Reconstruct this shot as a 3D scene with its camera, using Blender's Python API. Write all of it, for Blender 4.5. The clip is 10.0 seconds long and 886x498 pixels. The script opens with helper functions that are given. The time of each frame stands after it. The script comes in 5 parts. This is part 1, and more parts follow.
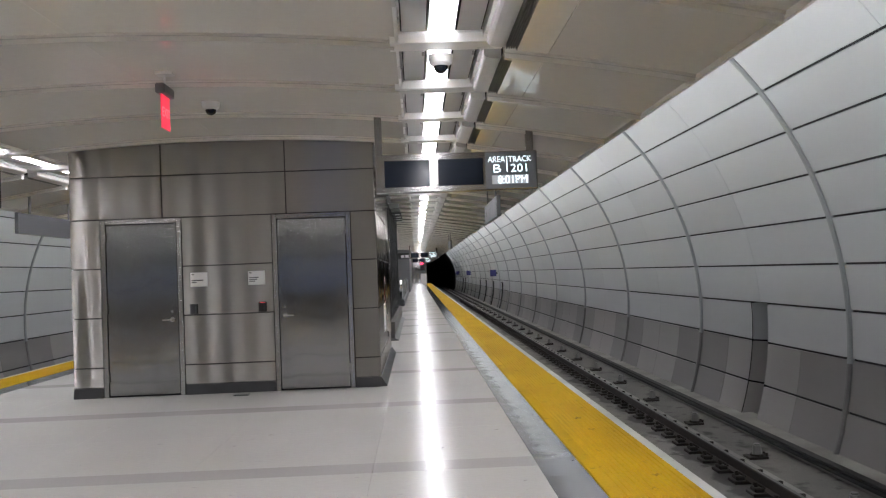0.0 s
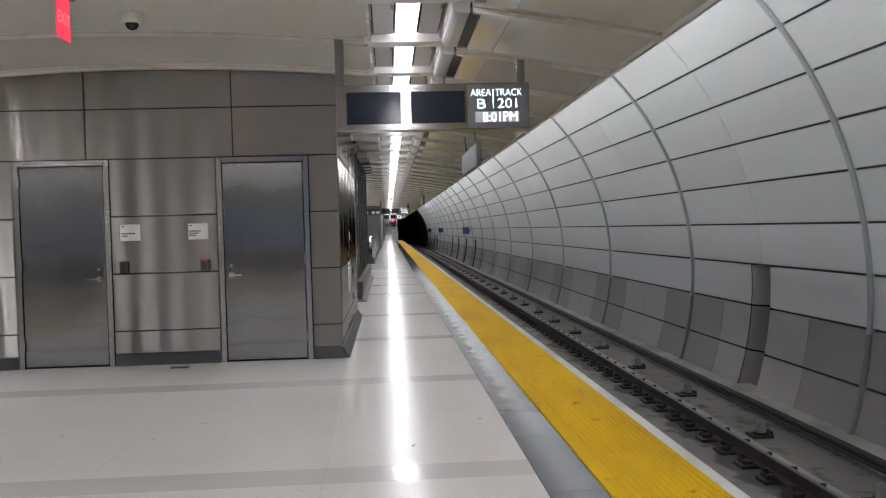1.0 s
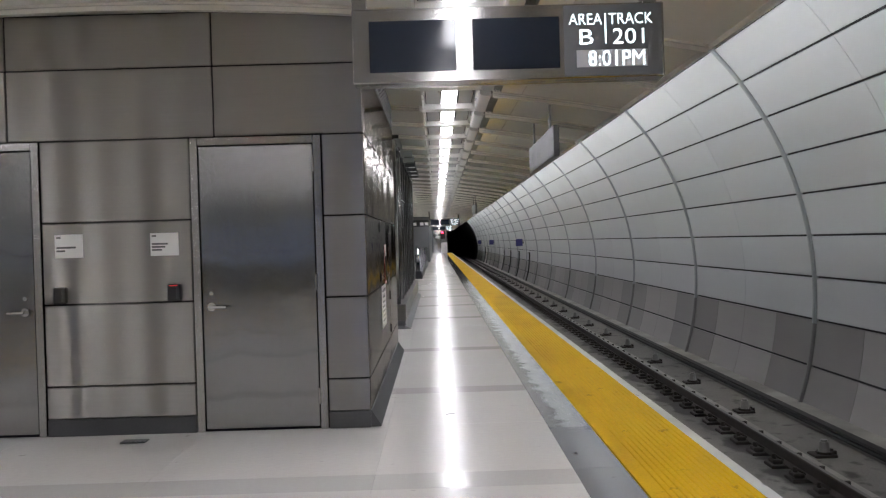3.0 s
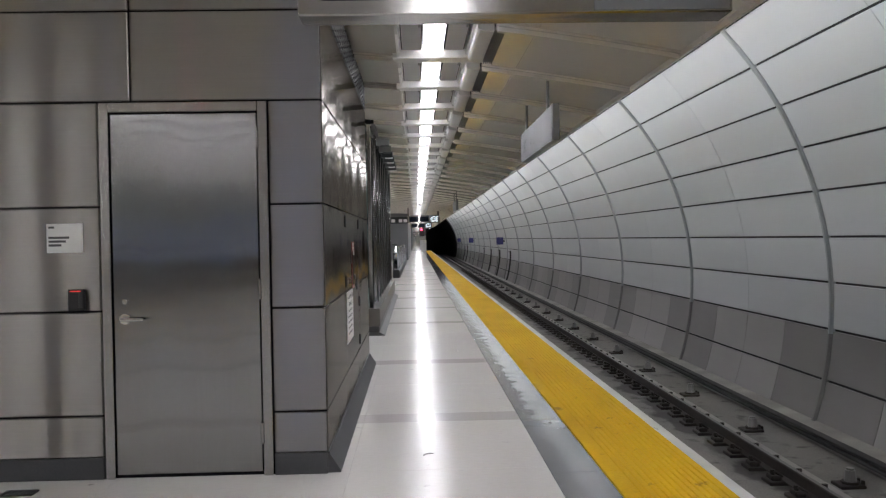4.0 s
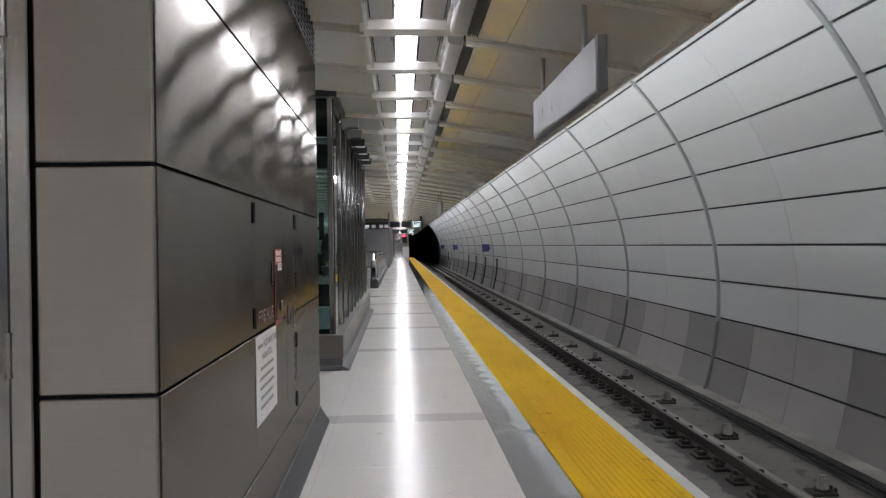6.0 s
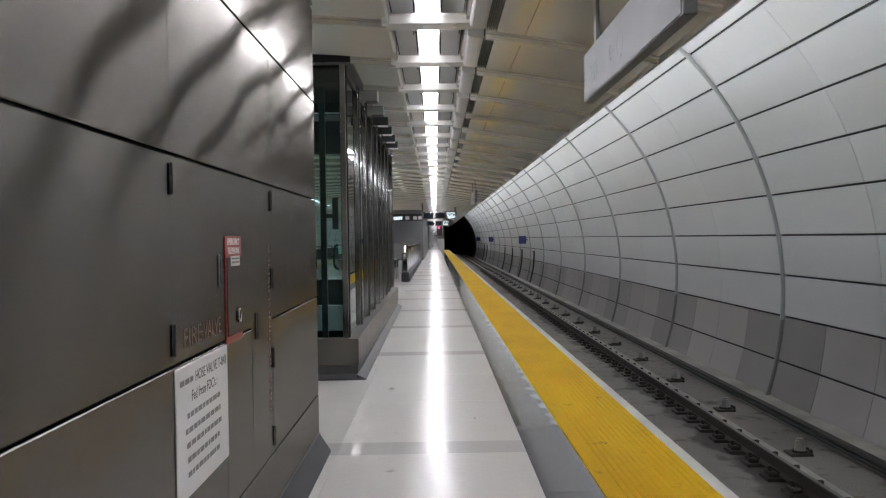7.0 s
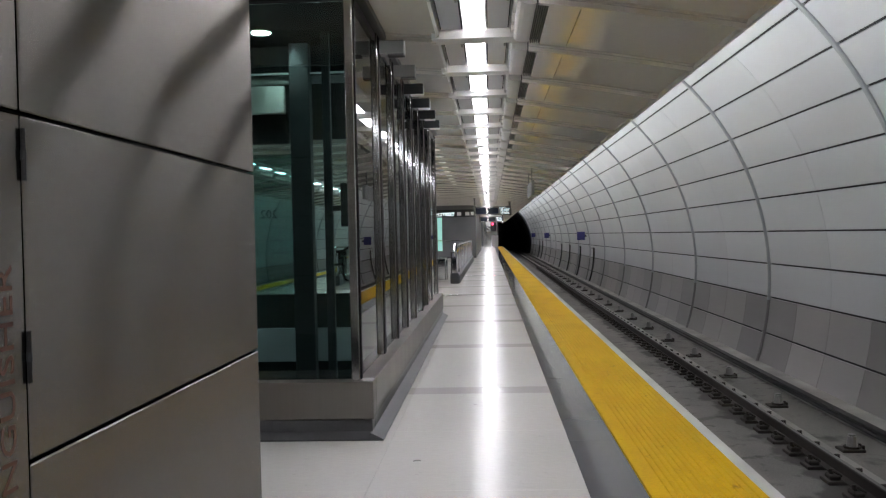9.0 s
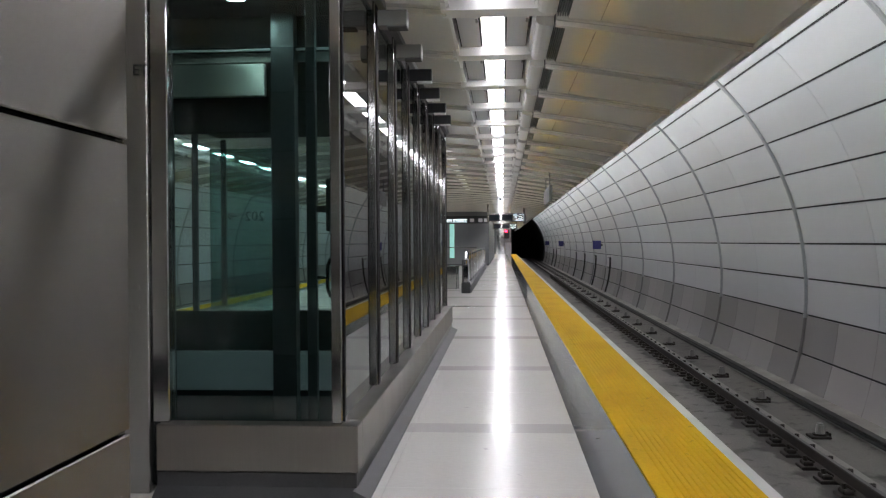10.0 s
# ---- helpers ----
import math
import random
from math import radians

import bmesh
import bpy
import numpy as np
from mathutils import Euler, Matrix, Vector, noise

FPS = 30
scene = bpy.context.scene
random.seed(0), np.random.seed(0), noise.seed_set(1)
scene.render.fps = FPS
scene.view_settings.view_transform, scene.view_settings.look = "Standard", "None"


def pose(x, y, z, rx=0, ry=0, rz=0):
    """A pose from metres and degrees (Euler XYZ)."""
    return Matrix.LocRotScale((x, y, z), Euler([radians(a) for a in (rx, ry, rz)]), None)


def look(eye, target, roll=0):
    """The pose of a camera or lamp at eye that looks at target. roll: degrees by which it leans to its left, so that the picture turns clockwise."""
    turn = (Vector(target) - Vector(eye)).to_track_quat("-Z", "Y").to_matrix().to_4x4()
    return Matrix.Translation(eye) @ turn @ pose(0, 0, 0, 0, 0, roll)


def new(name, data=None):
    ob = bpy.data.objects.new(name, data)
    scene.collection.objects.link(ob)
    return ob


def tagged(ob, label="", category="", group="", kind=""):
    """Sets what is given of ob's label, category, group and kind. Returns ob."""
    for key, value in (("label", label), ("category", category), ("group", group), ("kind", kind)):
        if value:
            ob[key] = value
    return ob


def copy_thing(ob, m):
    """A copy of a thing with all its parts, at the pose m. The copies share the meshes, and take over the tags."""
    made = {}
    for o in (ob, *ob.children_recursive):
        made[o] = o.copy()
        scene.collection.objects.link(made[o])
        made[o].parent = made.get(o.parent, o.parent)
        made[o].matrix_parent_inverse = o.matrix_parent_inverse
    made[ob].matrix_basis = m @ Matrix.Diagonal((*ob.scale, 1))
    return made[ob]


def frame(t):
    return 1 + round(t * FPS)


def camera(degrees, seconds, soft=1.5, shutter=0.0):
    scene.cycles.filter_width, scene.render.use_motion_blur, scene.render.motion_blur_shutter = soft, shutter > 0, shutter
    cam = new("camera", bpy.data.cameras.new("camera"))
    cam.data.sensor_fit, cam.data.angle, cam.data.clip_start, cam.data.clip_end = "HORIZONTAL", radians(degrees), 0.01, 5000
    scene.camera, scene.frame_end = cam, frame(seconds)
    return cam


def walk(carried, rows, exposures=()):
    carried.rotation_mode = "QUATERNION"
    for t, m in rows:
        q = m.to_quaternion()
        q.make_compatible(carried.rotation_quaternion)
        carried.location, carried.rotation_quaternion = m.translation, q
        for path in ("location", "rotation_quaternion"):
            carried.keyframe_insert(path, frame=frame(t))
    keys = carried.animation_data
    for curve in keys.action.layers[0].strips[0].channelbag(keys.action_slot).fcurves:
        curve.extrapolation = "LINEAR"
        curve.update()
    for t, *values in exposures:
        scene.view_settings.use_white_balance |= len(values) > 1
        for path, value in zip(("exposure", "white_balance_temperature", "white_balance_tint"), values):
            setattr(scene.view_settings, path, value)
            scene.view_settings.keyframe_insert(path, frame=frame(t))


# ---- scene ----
cam = camera(54.0, 10.0, soft=1.25)
PATH = [
    (0, (0.083, -0.34, 1.392), (0.146, 1.658, 1.444), -2.2),
    (0.5, (0.072, 0.381, 1.352), (0.152, 2.379, 1.349), -1.3),
    (1, (0.116, 1.106, 1.366), (0.241, 3.102, 1.318), -1.6),
    (1.5, (0.122, 1.849, 1.362), (0.264, 3.843, 1.309), -0.9),
    (2, (0.136, 2.581, 1.404), (0.18, 4.579, 1.477), -0.9),
    (2.5, (0.125, 3.279, 1.394), (0.184, 5.277, 1.453), -0.4),
    (3, (0.125, 4.027, 1.363), (0.138, 6.027, 1.346), -1.7),
    (3.2, (0.129, 4.319, 1.362), (0.164, 6.318, 1.342), -1.3),
    (4.3, (0.145, 5.802, 1.362), (0.23, 7.8, 1.333), -0.9),
    (4.5, (0.163, 6.097, 1.361), (0.277, 8.093, 1.312), -0.6),
    (5, (0.207, 6.789, 1.36), (0.305, 8.786, 1.302), -1.4),
    (5.2, (0.215, 7.033, 1.36), (0.335, 9.029, 1.32), -0.9),
    (6.3, (0.252, 8.581, 1.358), (0.348, 10.579, 1.35), -0.8),
    (6.5, (0.299, 8.823, 1.359), (0.405, 10.82, 1.343), -0.9),
    (7, (0.347, 9.523, 1.33), (0.364, 11.523, 1.305), -0.9),
    (7.5, (0.389, 10.152, 1.348), (0.464, 12.151, 1.348), -0.2),
    (8, (0.404, 10.831, 1.359), (0.356, 12.83, 1.398), 0.1),
    (8.5, (0.422, 11.452, 1.346), (0.413, 13.452, 1.378), -1.1),
    (9, (0.404, 12.014, 1.354), (0.296, 14.011, 1.323), -1.3),
    (9.5, (0.393, 12.669, 1.346), (0.364, 14.667, 1.277), -0.6),
    (10, (0.38, 13.193, 1.368), (0.243, 15.189, 1.352), -0.4),
]
walk(cam, [(t, look(eye, target, roll)) for t, eye, target, roll in PATH])

# ---- light and exposure ----
LAMP = 31.0          # ceiling lamps
COVE = 92.0          # hidden cove strips on the ceiling edges
scene.view_settings.exposure = -0.17
world = bpy.data.worlds.new("world")
scene.world = world
world.use_nodes = True
world.node_tree.nodes["Background"].inputs["Color"].default_value = (0, 0, 0, 1)
world.node_tree.nodes["Background"].inputs["Strength"].default_value = 0.0

# ---- the plan, in metres ----
MID = -2.28                     # middle of the island platform
EDGE = 1.86                     # platform edge beside the near track
RIB, RIB0 = 6.045, 17.14          # tunnel rib spacing and one rib
BAY, BAY0 = 1.51125, 16.40        # ceiling bay and one beam
Y_START, Y_END = -43.31, 107.81
CX, CZ, R = 0.472, 0.447, 5.363   # tunnel wall circle
T_END = 125.95                  # end of the lit tunnel cladding
BED = -1.42                     # track bed
K_Y0, K_Y1 = 10.48, 14.965       # kiosk front and end
K_X1 = -0.40
K_X0 = 2 * MID - K_X1


def ceil_z(x):
    """Underside of the shallow vault over the platform."""
    return 3.15 - 0.0218 * (x - MID) ** 2


# ---- materials ----
def material(name):
    m = bpy.data.materials.new(name)
    m.use_nodes = True
    nt = m.node_tree
    return m, nt, nt.nodes["Principled BSDF"], nt.nodes.new, nt.links.new


def world_noise(nt, scale, stretch=(1, 1, 1), detail=3.0):
    geo = nt.nodes.new("ShaderNodeNewGeometry")
    mp = nt.nodes.new("ShaderNodeMapping")
    mp.inputs["Scale"].default_value = stretch
    tx = nt.nodes.new("ShaderNodeTexNoise")
    tx.inputs["Scale"].default_value = scale
    tx.inputs["Detail"].default_value = detail
    nt.links.new(geo.outputs["Position"], mp.inputs["Vector"])
    nt.links.new(mp.outputs["Vector"], tx.inputs["Vector"])
    return tx.outputs["Fac"]


def ramp(nt, fac, stops):
    rp = nt.nodes.new("ShaderNodeValToRGB")
    rp.color_ramp.elements[0].position, rp.color_ramp.elements[0].color = stops[0][0], (*stops[0][1], 1)
    rp.color_ramp.elements[1].position, rp.color_ramp.elements[1].color = stops[-1][0], (*stops[-1][1], 1)
    for p, c in stops[1:-1]:
        e = rp.color_ramp.elements.new(p)
        e.color = (*c, 1)
    nt.links.new(fac, rp.inputs["Fac"])
    return rp.outputs["Color"]


def mixc(nt, fac, a, b, mode="MIX"):
    mx = nt.nodes.new("ShaderNodeMix")
    mx.data_type, mx.blend_type = "RGBA", mode
    for sock, v in ((mx.inputs["Factor"], fac), (mx.inputs[6], a), (mx.inputs[7], b)):
        if isinstance(v, (float, int)):
            sock.default_value = v
        elif isinstance(v, tuple):
            sock.default_value = (*v, 1)
        else:
            nt.links.new(v, sock)
    return mx.outputs[2]


def span(nt, fac, lo, hi, flo=0.2, fhi=0.8):
    mr = nt.nodes.new("ShaderNodeMapRange")
    mr.interpolation_type = "SMOOTHSTEP"
    mr.inputs["From Min"].default_value, mr.inputs["From Max"].default_value = flo, fhi
    mr.inputs["To Min"].default_value, mr.inputs["To Max"].default_value = lo, hi
    nt.links.new(fac, mr.inputs["Value"])
    return mr.outputs["Result"]


def bump(nt, bsdf, fac, strength, distance, prev=None):
    b = nt.nodes.new("ShaderNodeBump")
    b.inputs["Strength"].default_value, b.inputs["Distance"].default_value = strength, distance
    nt.links.new(fac, b.inputs["Height"])
    if prev:
        nt.links.new(prev, b.inputs["Normal"])
    nt.links.new(b.outputs["Normal"], bsdf.inputs["Normal"])
    return b.outputs["Normal"]


def object_random(nt):
    return nt.nodes.new("ShaderNodeObjectInfo").outputs["Random"]


def plain(name, color, rough=0.5, metal=0.0, vary=0.12, scale=6.0, relief=0.0):
    """Colour with two scales of variation and a light relief."""
    m, nt, b, _, link = material(name)
    big = world_noise(nt, scale * 0.25, detail=2)
    fine = world_noise(nt, scale * 12, detail=2)
    dark = tuple(c * (1 - vary) for c in color)
    light = tuple(min(1, c * (1 + vary)) for c in color)
    base = ramp(nt, big, [(0.3, dark), (0.7, light)])
    base = mixc(nt, 0.25, base, ramp(nt, fine, [(0.3, dark), (0.7, light)]))
    link(base, b.inputs["Base Color"])
    link(span(nt, big, max(0.02, rough - 0.04), min(1, rough + 0.04)), b.inputs["Roughness"])
    b.inputs["Metallic"].default_value = metal
    if relief:
        bump(nt, b, fine, 0.4, relief)
    return m


def brushed(name, color, rough, aniso, wave, vary=0.06, scale=2.2, stretch=(1, 1, 0.12), tail=0.0, share=0.5, turn=0.25):
    """Brushed stainless steel: fine grain, a slight oil-can wave, smudges."""
    m, nt, b, _, link = material(name)
    grain = world_noise(nt, 1.0, (2, 2, 160) if turn else (160, 160, 2), detail=2)
    big = world_noise(nt, scale, stretch, detail=0)
    smudge = world_noise(nt, 1.3, detail=1)
    rnd = object_random(nt)
    dark = tuple(c * (1 - vary) for c in color)
    light = tuple(min(1, c * (1 + vary)) for c in color)
    base = mixc(nt, 0.5, ramp(nt, grain, [(0.3, dark), (0.7, light)]), ramp(nt, rnd, [(0.0, dark), (1.0, light)]))
    link(base, b.inputs["Base Color"])
    b.inputs["Metallic"].default_value = 1.0
    link(span(nt, smudge, rough - 0.025, rough + 0.03), b.inputs["Roughness"])
    b.inputs["Anisotropic"].default_value = aniso
    b.inputs["Anisotropic Rotation"].default_value = turn
    tg = nt.nodes.new("ShaderNodeTangent")
    tg.direction_type, tg.axis = "RADIAL", "Z"
    link(tg.outputs["Tangent"], b.inputs["Tangent"])
    nrm = bump(nt, b, big, 1.0, wave)
    if tail:
        # a second, wider lobe of the same brushing
        b2 = nt.nodes.new("ShaderNodeBsdfPrincipled")
        link(base, b2.inputs["Base Color"])
        b2.inputs["Metallic"].default_value = 1.0
        b2.inputs["Roughness"].default_value = tail
        b2.inputs["Anisotropic"].default_value = aniso
        b2.inputs["Anisotropic Rotation"].default_value = turn
        link(tg.outputs["Tangent"], b2.inputs["Tangent"])
        link(nrm, b2.inputs["Normal"])
        mxs = nt.nodes.new("ShaderNodeMixShader")
        mxs.inputs["Fac"].default_value = share
        link(b.outputs["BSDF"], mxs.inputs[1])
        link(b2.outputs["BSDF"], mxs.inputs[2])
        link(mxs.outputs["Shader"], nt.nodes["Material Output"].inputs["Surface"])
    return m




def streaked(name, color, lobes, wave, scale, stretch, level=True, vary=0.06, graze=1.0, buckle=0.0):
    """Steel with long brushing: lobes are (weight, roughness, anisotropy)."""
    m, nt, b, _, link = material(name)
    nt.nodes.remove(b)
    grain = world_noise(nt, 1.0, (2, 2, 160) if level else (160, 160, 2), detail=2)
    smudge = world_noise(nt, 1.6, detail=4)
    dark = tuple(c * (1 - vary) for c in color)
    light = tuple(min(1, c * (1 + vary)) for c in color)
    base = mixc(nt, 0.4, ramp(nt, grain, [(0.3, dark), (0.7, light)]), ramp(nt, object_random(nt), [(0.0, dark), (1.0, light)]))
    base = mixc(nt, 0.3, base, ramp(nt, smudge, [(0.3, dark), (0.7, light)]))
    tg = nt.nodes.new("ShaderNodeTangent")
    tg.direction_type, tg.axis = "RADIAL", "Z"
    bp = nt.nodes.new("ShaderNodeBump")
    bp.inputs["Strength"].default_value, bp.inputs["Distance"].default_value = 1.0, wave
    link(world_noise(nt, scale, stretch, detail=0), bp.inputs["Height"])
    if buckle:
        # the thin sheet is buckled in upright bands about 0.3 m apart
        geo = nt.nodes.new("ShaderNodeNewGeometry")
        wt = nt.nodes.new("ShaderNodeTexWave")
        wt.bands_direction = "X"
        for key, value in (("Scale", 1.0), ("Distortion", 1.2), ("Detail", 0.0), ("Detail Scale", 0.6)):
            wt.inputs[key].default_value = value
        squash = nt.nodes.new("ShaderNodeMapping")
        squash.inputs["Scale"].default_value = (1, 1, 0.05)
        link(geo.outputs["Position"], squash.inputs["Vector"])
        link(squash.outputs["Vector"], wt.inputs["Vector"])
        bw = nt.nodes.new("ShaderNodeBump")
        bw.inputs["Strength"].default_value, bw.inputs["Distance"].default_value = 1.0, buckle
        link(wt.outputs["Fac"], bw.inputs["Height"])
        link(bp.outputs["Normal"], bw.inputs["Normal"])
        bp = bw
    last, total = None, 0.0
    for weight, rough, aniso in lobes:
        gl = nt.nodes.new("ShaderNodeBsdfAnisotropic")
        link(base, gl.inputs["Color"])
        if graze < 1:
            # brushed metal turns more mirror-like towards glancing angles
            lw = nt.nodes.new("ShaderNodeLayerWeight")
            lw.inputs["Blend"].default_value = 0.5
            link(span(nt, lw.outputs["Facing"], rough, rough * graze, 0.70, 0.93), gl.inputs["Roughness"])
        else:
            gl.inputs["Roughness"].default_value = rough
        gl.inputs["Anisotropy"].default_value = aniso
        gl.inputs["Rotation"].default_value = 0.0 if level else 0.25
        link(tg.outputs["Tangent"], gl.inputs["Tangent"])
        link(bp.outputs["Normal"], gl.inputs["Normal"])
        total += weight
        if last is None:
            last = gl.outputs["BSDF"]
        else:
            mxs = nt.nodes.new("ShaderNodeMixShader")
            mxs.inputs["Fac"].default_value = weight / total
            link(last, mxs.inputs[1])
            link(gl.outputs["BSDF"], mxs.inputs[2])
            last = mxs.outputs["Shader"]
    link(last, nt.nodes["Material Output"].inputs["Surface"])
    return m


def cross_brushed(name, color):
    """Door steel whose scratches spread reflections sideways and keep them crisp in height; the sheet is slightly wavy."""
    m, nt, b, _, link = material(name)
    nt.nodes.remove(b)
    grain = world_noise(nt, 1.0, (160, 160, 2), detail=2)
    smudge = world_noise(nt, 1.6, detail=4)
    dark, light = tuple(c * 0.94 for c in color), tuple(c * 1.06 for c in color)
    base = mixc(nt, 0.5, ramp(nt, grain, [(0.3, dark), (0.7, light)]), ramp(nt, smudge, [(0.3, dark), (0.7, light)]))
    geo = nt.nodes.new("ShaderNodeNewGeometry")

    def math_node(op, p, q):
        n = nt.nodes.new("ShaderNodeMath")
        n.operation = op
        for sock, v in zip(n.inputs, (p, q)):
            if isinstance(v, float):
                sock.default_value = v
            else:
                link(v, sock)
        return n.outputs[0]

    total = None
    for k in (3001.0, 4177.0, 5323.0):
        sc = nt.nodes.new("ShaderNodeVectorMath")
        sc.operation = "SCALE"
        sc.inputs["Scale"].default_value = k
        link(geo.outputs["Position"], sc.inputs[0])
        wn = nt.nodes.new("ShaderNodeTexWhiteNoise")
        link(sc.outputs["Vector"], wn.inputs["Vector"])
        total = wn.outputs["Value"] if total is None else math_node("ADD", total, wn.outputs["Value"])
    side = math_node("MULTIPLY", math_node("SUBTRACT", total, 1.5), 0.27)
    wave = math_node("MULTIPLY", math_node("SUBTRACT", world_noise(nt, 1.0, (3.4, 1, 1.6), detail=1), 0.5), 0.030)
    off = nt.nodes.new("ShaderNodeCombineXYZ")
    link(side, off.inputs[0])
    link(wave, off.inputs[2])
    add = nt.nodes.new("ShaderNodeVectorMath")
    add.operation = "ADD"
    link(geo.outputs["Normal"], add.inputs[0])
    link(off.outputs["Vector"], add.inputs[1])
    nrm = nt.nodes.new("ShaderNodeVectorMath")
    nrm.operation = "NORMALIZE"
    link(add.outputs["Vector"], nrm.inputs[0])
    last, total = None, 0.0
    for weight, rough in ((0.86, 0.04), (0.09, 0.15), (0.05, 0.25)):
        gl = nt.nodes.new("ShaderNodeBsdfAnisotropic")
        link(base, gl.inputs["Color"])
        gl.inputs["Roughness"].default_value = rough
        link(nrm.outputs["Vector"], gl.inputs["Normal"])
        total += weight
        if last is None:
            last = gl.outputs["BSDF"]
        else:
            mxs = nt.nodes.new("ShaderNodeMixShader")
            mxs.inputs["Fac"].default_value = weight / total
            link(last, mxs.inputs[1])
            link(gl.outputs["BSDF"], mxs.inputs[2])
            last = mxs.outputs["Shader"]
    link(last, nt.nodes["Material Output"].inputs["Surface"])
    return m


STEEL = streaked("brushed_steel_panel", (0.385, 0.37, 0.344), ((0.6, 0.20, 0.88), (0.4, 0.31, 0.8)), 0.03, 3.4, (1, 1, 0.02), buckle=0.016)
STEEL_FLAT = streaked("flat_brushed_steel_panel", (0.385, 0.37, 0.344), ((0.6, 0.20, 0.8), (0.4, 0.31, 0.75)), 0.012, 3.4, (1, 1, 0.02))
# same steel as the fronts; a darker base colour stands for the dimmer side
STEEL_SIDE = streaked("shaded_side_steel", (0.238, 0.227, 0.212), ((0.56, 0.185, 0.9), (0.36, 0.12, 0.8), (0.08, 0.26, 0.8)), 0.0055, 1.9, (1, 1, 0.35), graze=0.42)
STEEL_DOOR = cross_brushed("door_steel", (0.29, 0.288, 0.282))
STEEL_TRIM = brushed("trim_steel", (0.37, 0.36, 0.345), 0.22, 0.8, 0.004)
STEEL_POLISH = brushed("polished_steel", (0.64, 0.65, 0.65), 0.05, 0.0, 0.0015, scale=4)
STEEL_PLINTH = brushed("plinth_steel", (0.25, 0.236, 0.216), 0.21, 0.8, 0.010, scale=3.0, tail=0.4, share=0.4, turn=0.0)
STEEL_POST = streaked("corner_post_steel", (0.50, 0.50, 0.49), ((0.6, 0.13, 0.9), (0.4, 0.26, 0.8)), 0.0012, 4.0, (1, 1, 0.2))
CORNER_POLISH = brushed("corner_polished_steel", (0.56, 0.56, 0.55), 0.13, 0.0, 0.0010, scale=4)
POST_POLISH = brushed("post_polished_steel", (0.36, 0.36, 0.355), 0.09, 0.0, 0.0010, scale=4)
STEEL_BAND = brushed("band_steel", (0.80, 0.80, 0.75), 0.45, 0.6, 0.002)
CHROME = plain("chrome", (0.75, 0.74, 0.72), 0.12, 1.0, 0.04)
JOINT = plain("black_joint", (0.012, 0.012, 0.013), 0.7)
JOINT.node_tree.nodes["Principled BSDF"].inputs["Specular IOR Level"].default_value = 0.05
KICK = plain("dark_kick_plate", (0.055, 0.056, 0.058), 0.55, 0.0, 0.25)
BLACK = plain("black_plastic", (0.012, 0.012, 0.013), 0.35)
DARK_METAL = plain("dark_metal", (0.05, 0.052, 0.055), 0.35, 0.6, 0.2)
CEIL = plain("ceiling_panel_paint", (0.80, 0.775, 0.725), 0.09, 0.0, 0.05, 1.5)
CEIL.node_tree.nodes["Principled BSDF"].inputs["Specular IOR Level"].default_value = 0.34
CEIL_WHITE = plain("ceiling_white_paint", (0.87, 0.86, 0.84), 0.28, 0.0, 0.04)
FAIRING = plain("fairing_grey_paint", (0.62, 0.61, 0.59), 0.4, 0.0, 0.05)
CEIL_GREY = plain("access_panel_grey", (0.50, 0.50, 0.51), 0.4, 0.0, 0.06)
VENT = plain("vent_grey", (0.20, 0.20, 0.19), 0.5, 0.3, 0.1)
CONCRETE = plain("concrete", (0.32, 0.31, 0.295), 0.85, 0.0, 0.2, 3.0)
BENCH = plain("dusty_bench_concrete", (0.31, 0.297, 0.275), 0.85, 0.0, 0.3, 5.0, 0.003)
# base colour set near black for the unlit bore and the upper end wall
CONCRETE_DARK = plain("near_black_concrete", (0.05, 0.05, 0.05), 0.9, 0.0, 0.3, 3.0)
RUST = plain("rail_steel_rust", (0.036, 0.029, 0.025), 0.7, 0.15, 0.35, 12.0, 0.002)
RAIL_TOP = plain("rail_worn_top", (0.16, 0.155, 0.15), 0.45, 1.0, 0.2)
INSULATOR = plain("insulator_grey", (0.24, 0.235, 0.225), 0.5, 0.0, 0.25)
DARK_GLASS = plain("dark_glass_panel", (0.016, 0.024, 0.024), 0.08)
BLACK_RAIL = plain("sooty_black_steel", (0.022, 0.021, 0.02), 0.7, 0.0, 0.3)
COVER = plain("cover_board", (0.06, 0.057, 0.055), 0.85, 0.0, 0.35)
RIB_DARK = plain("rib_dark_grey", (0.19, 0.185, 0.185), 0.4, 0.0, 0.1)
RIB_PAINT = plain("rib_grey", (0.36, 0.38, 0.40), 0.35, 0.3, 0.06)
SHELL = plain("dark_backing", (0.03, 0.03, 0.032), 0.9)
WHITE = plain("white_print", (0.80, 0.80, 0.80), 0.4, 0.0, 0.03)
PAPER = plain("paper", (0.74, 0.74, 0.72), 0.6, 0.0, 0.04)
INK = plain("grey_ink", (0.10, 0.10, 0.10), 0.6)
RED = plain("red_enamel", (0.30, 0.02, 0.017), 0.35, 0.2, 0.1)
RED_INK = plain("red_print", (0.185, 0.10, 0.08), 0.3, 0.85)
BLUE = plain("blue_sign", (0.05, 0.05, 0.22), 0.35)
SIGN_GREY = plain("sign_housing_grey", (0.16, 0.165, 0.17), 0.35, 0.4, 0.06)
SIGN_FACE = plain("sign_face_grey", (0.060, 0.062, 0.067), 0.42, 0.0, 0.05)
FADED_INK = plain("faded_grey_print", (0.054, 0.056, 0.061), 0.42, 0.0, 0.05)
NOTE_INK = plain("small_print", (0.22, 0.22, 0.225), 0.5)
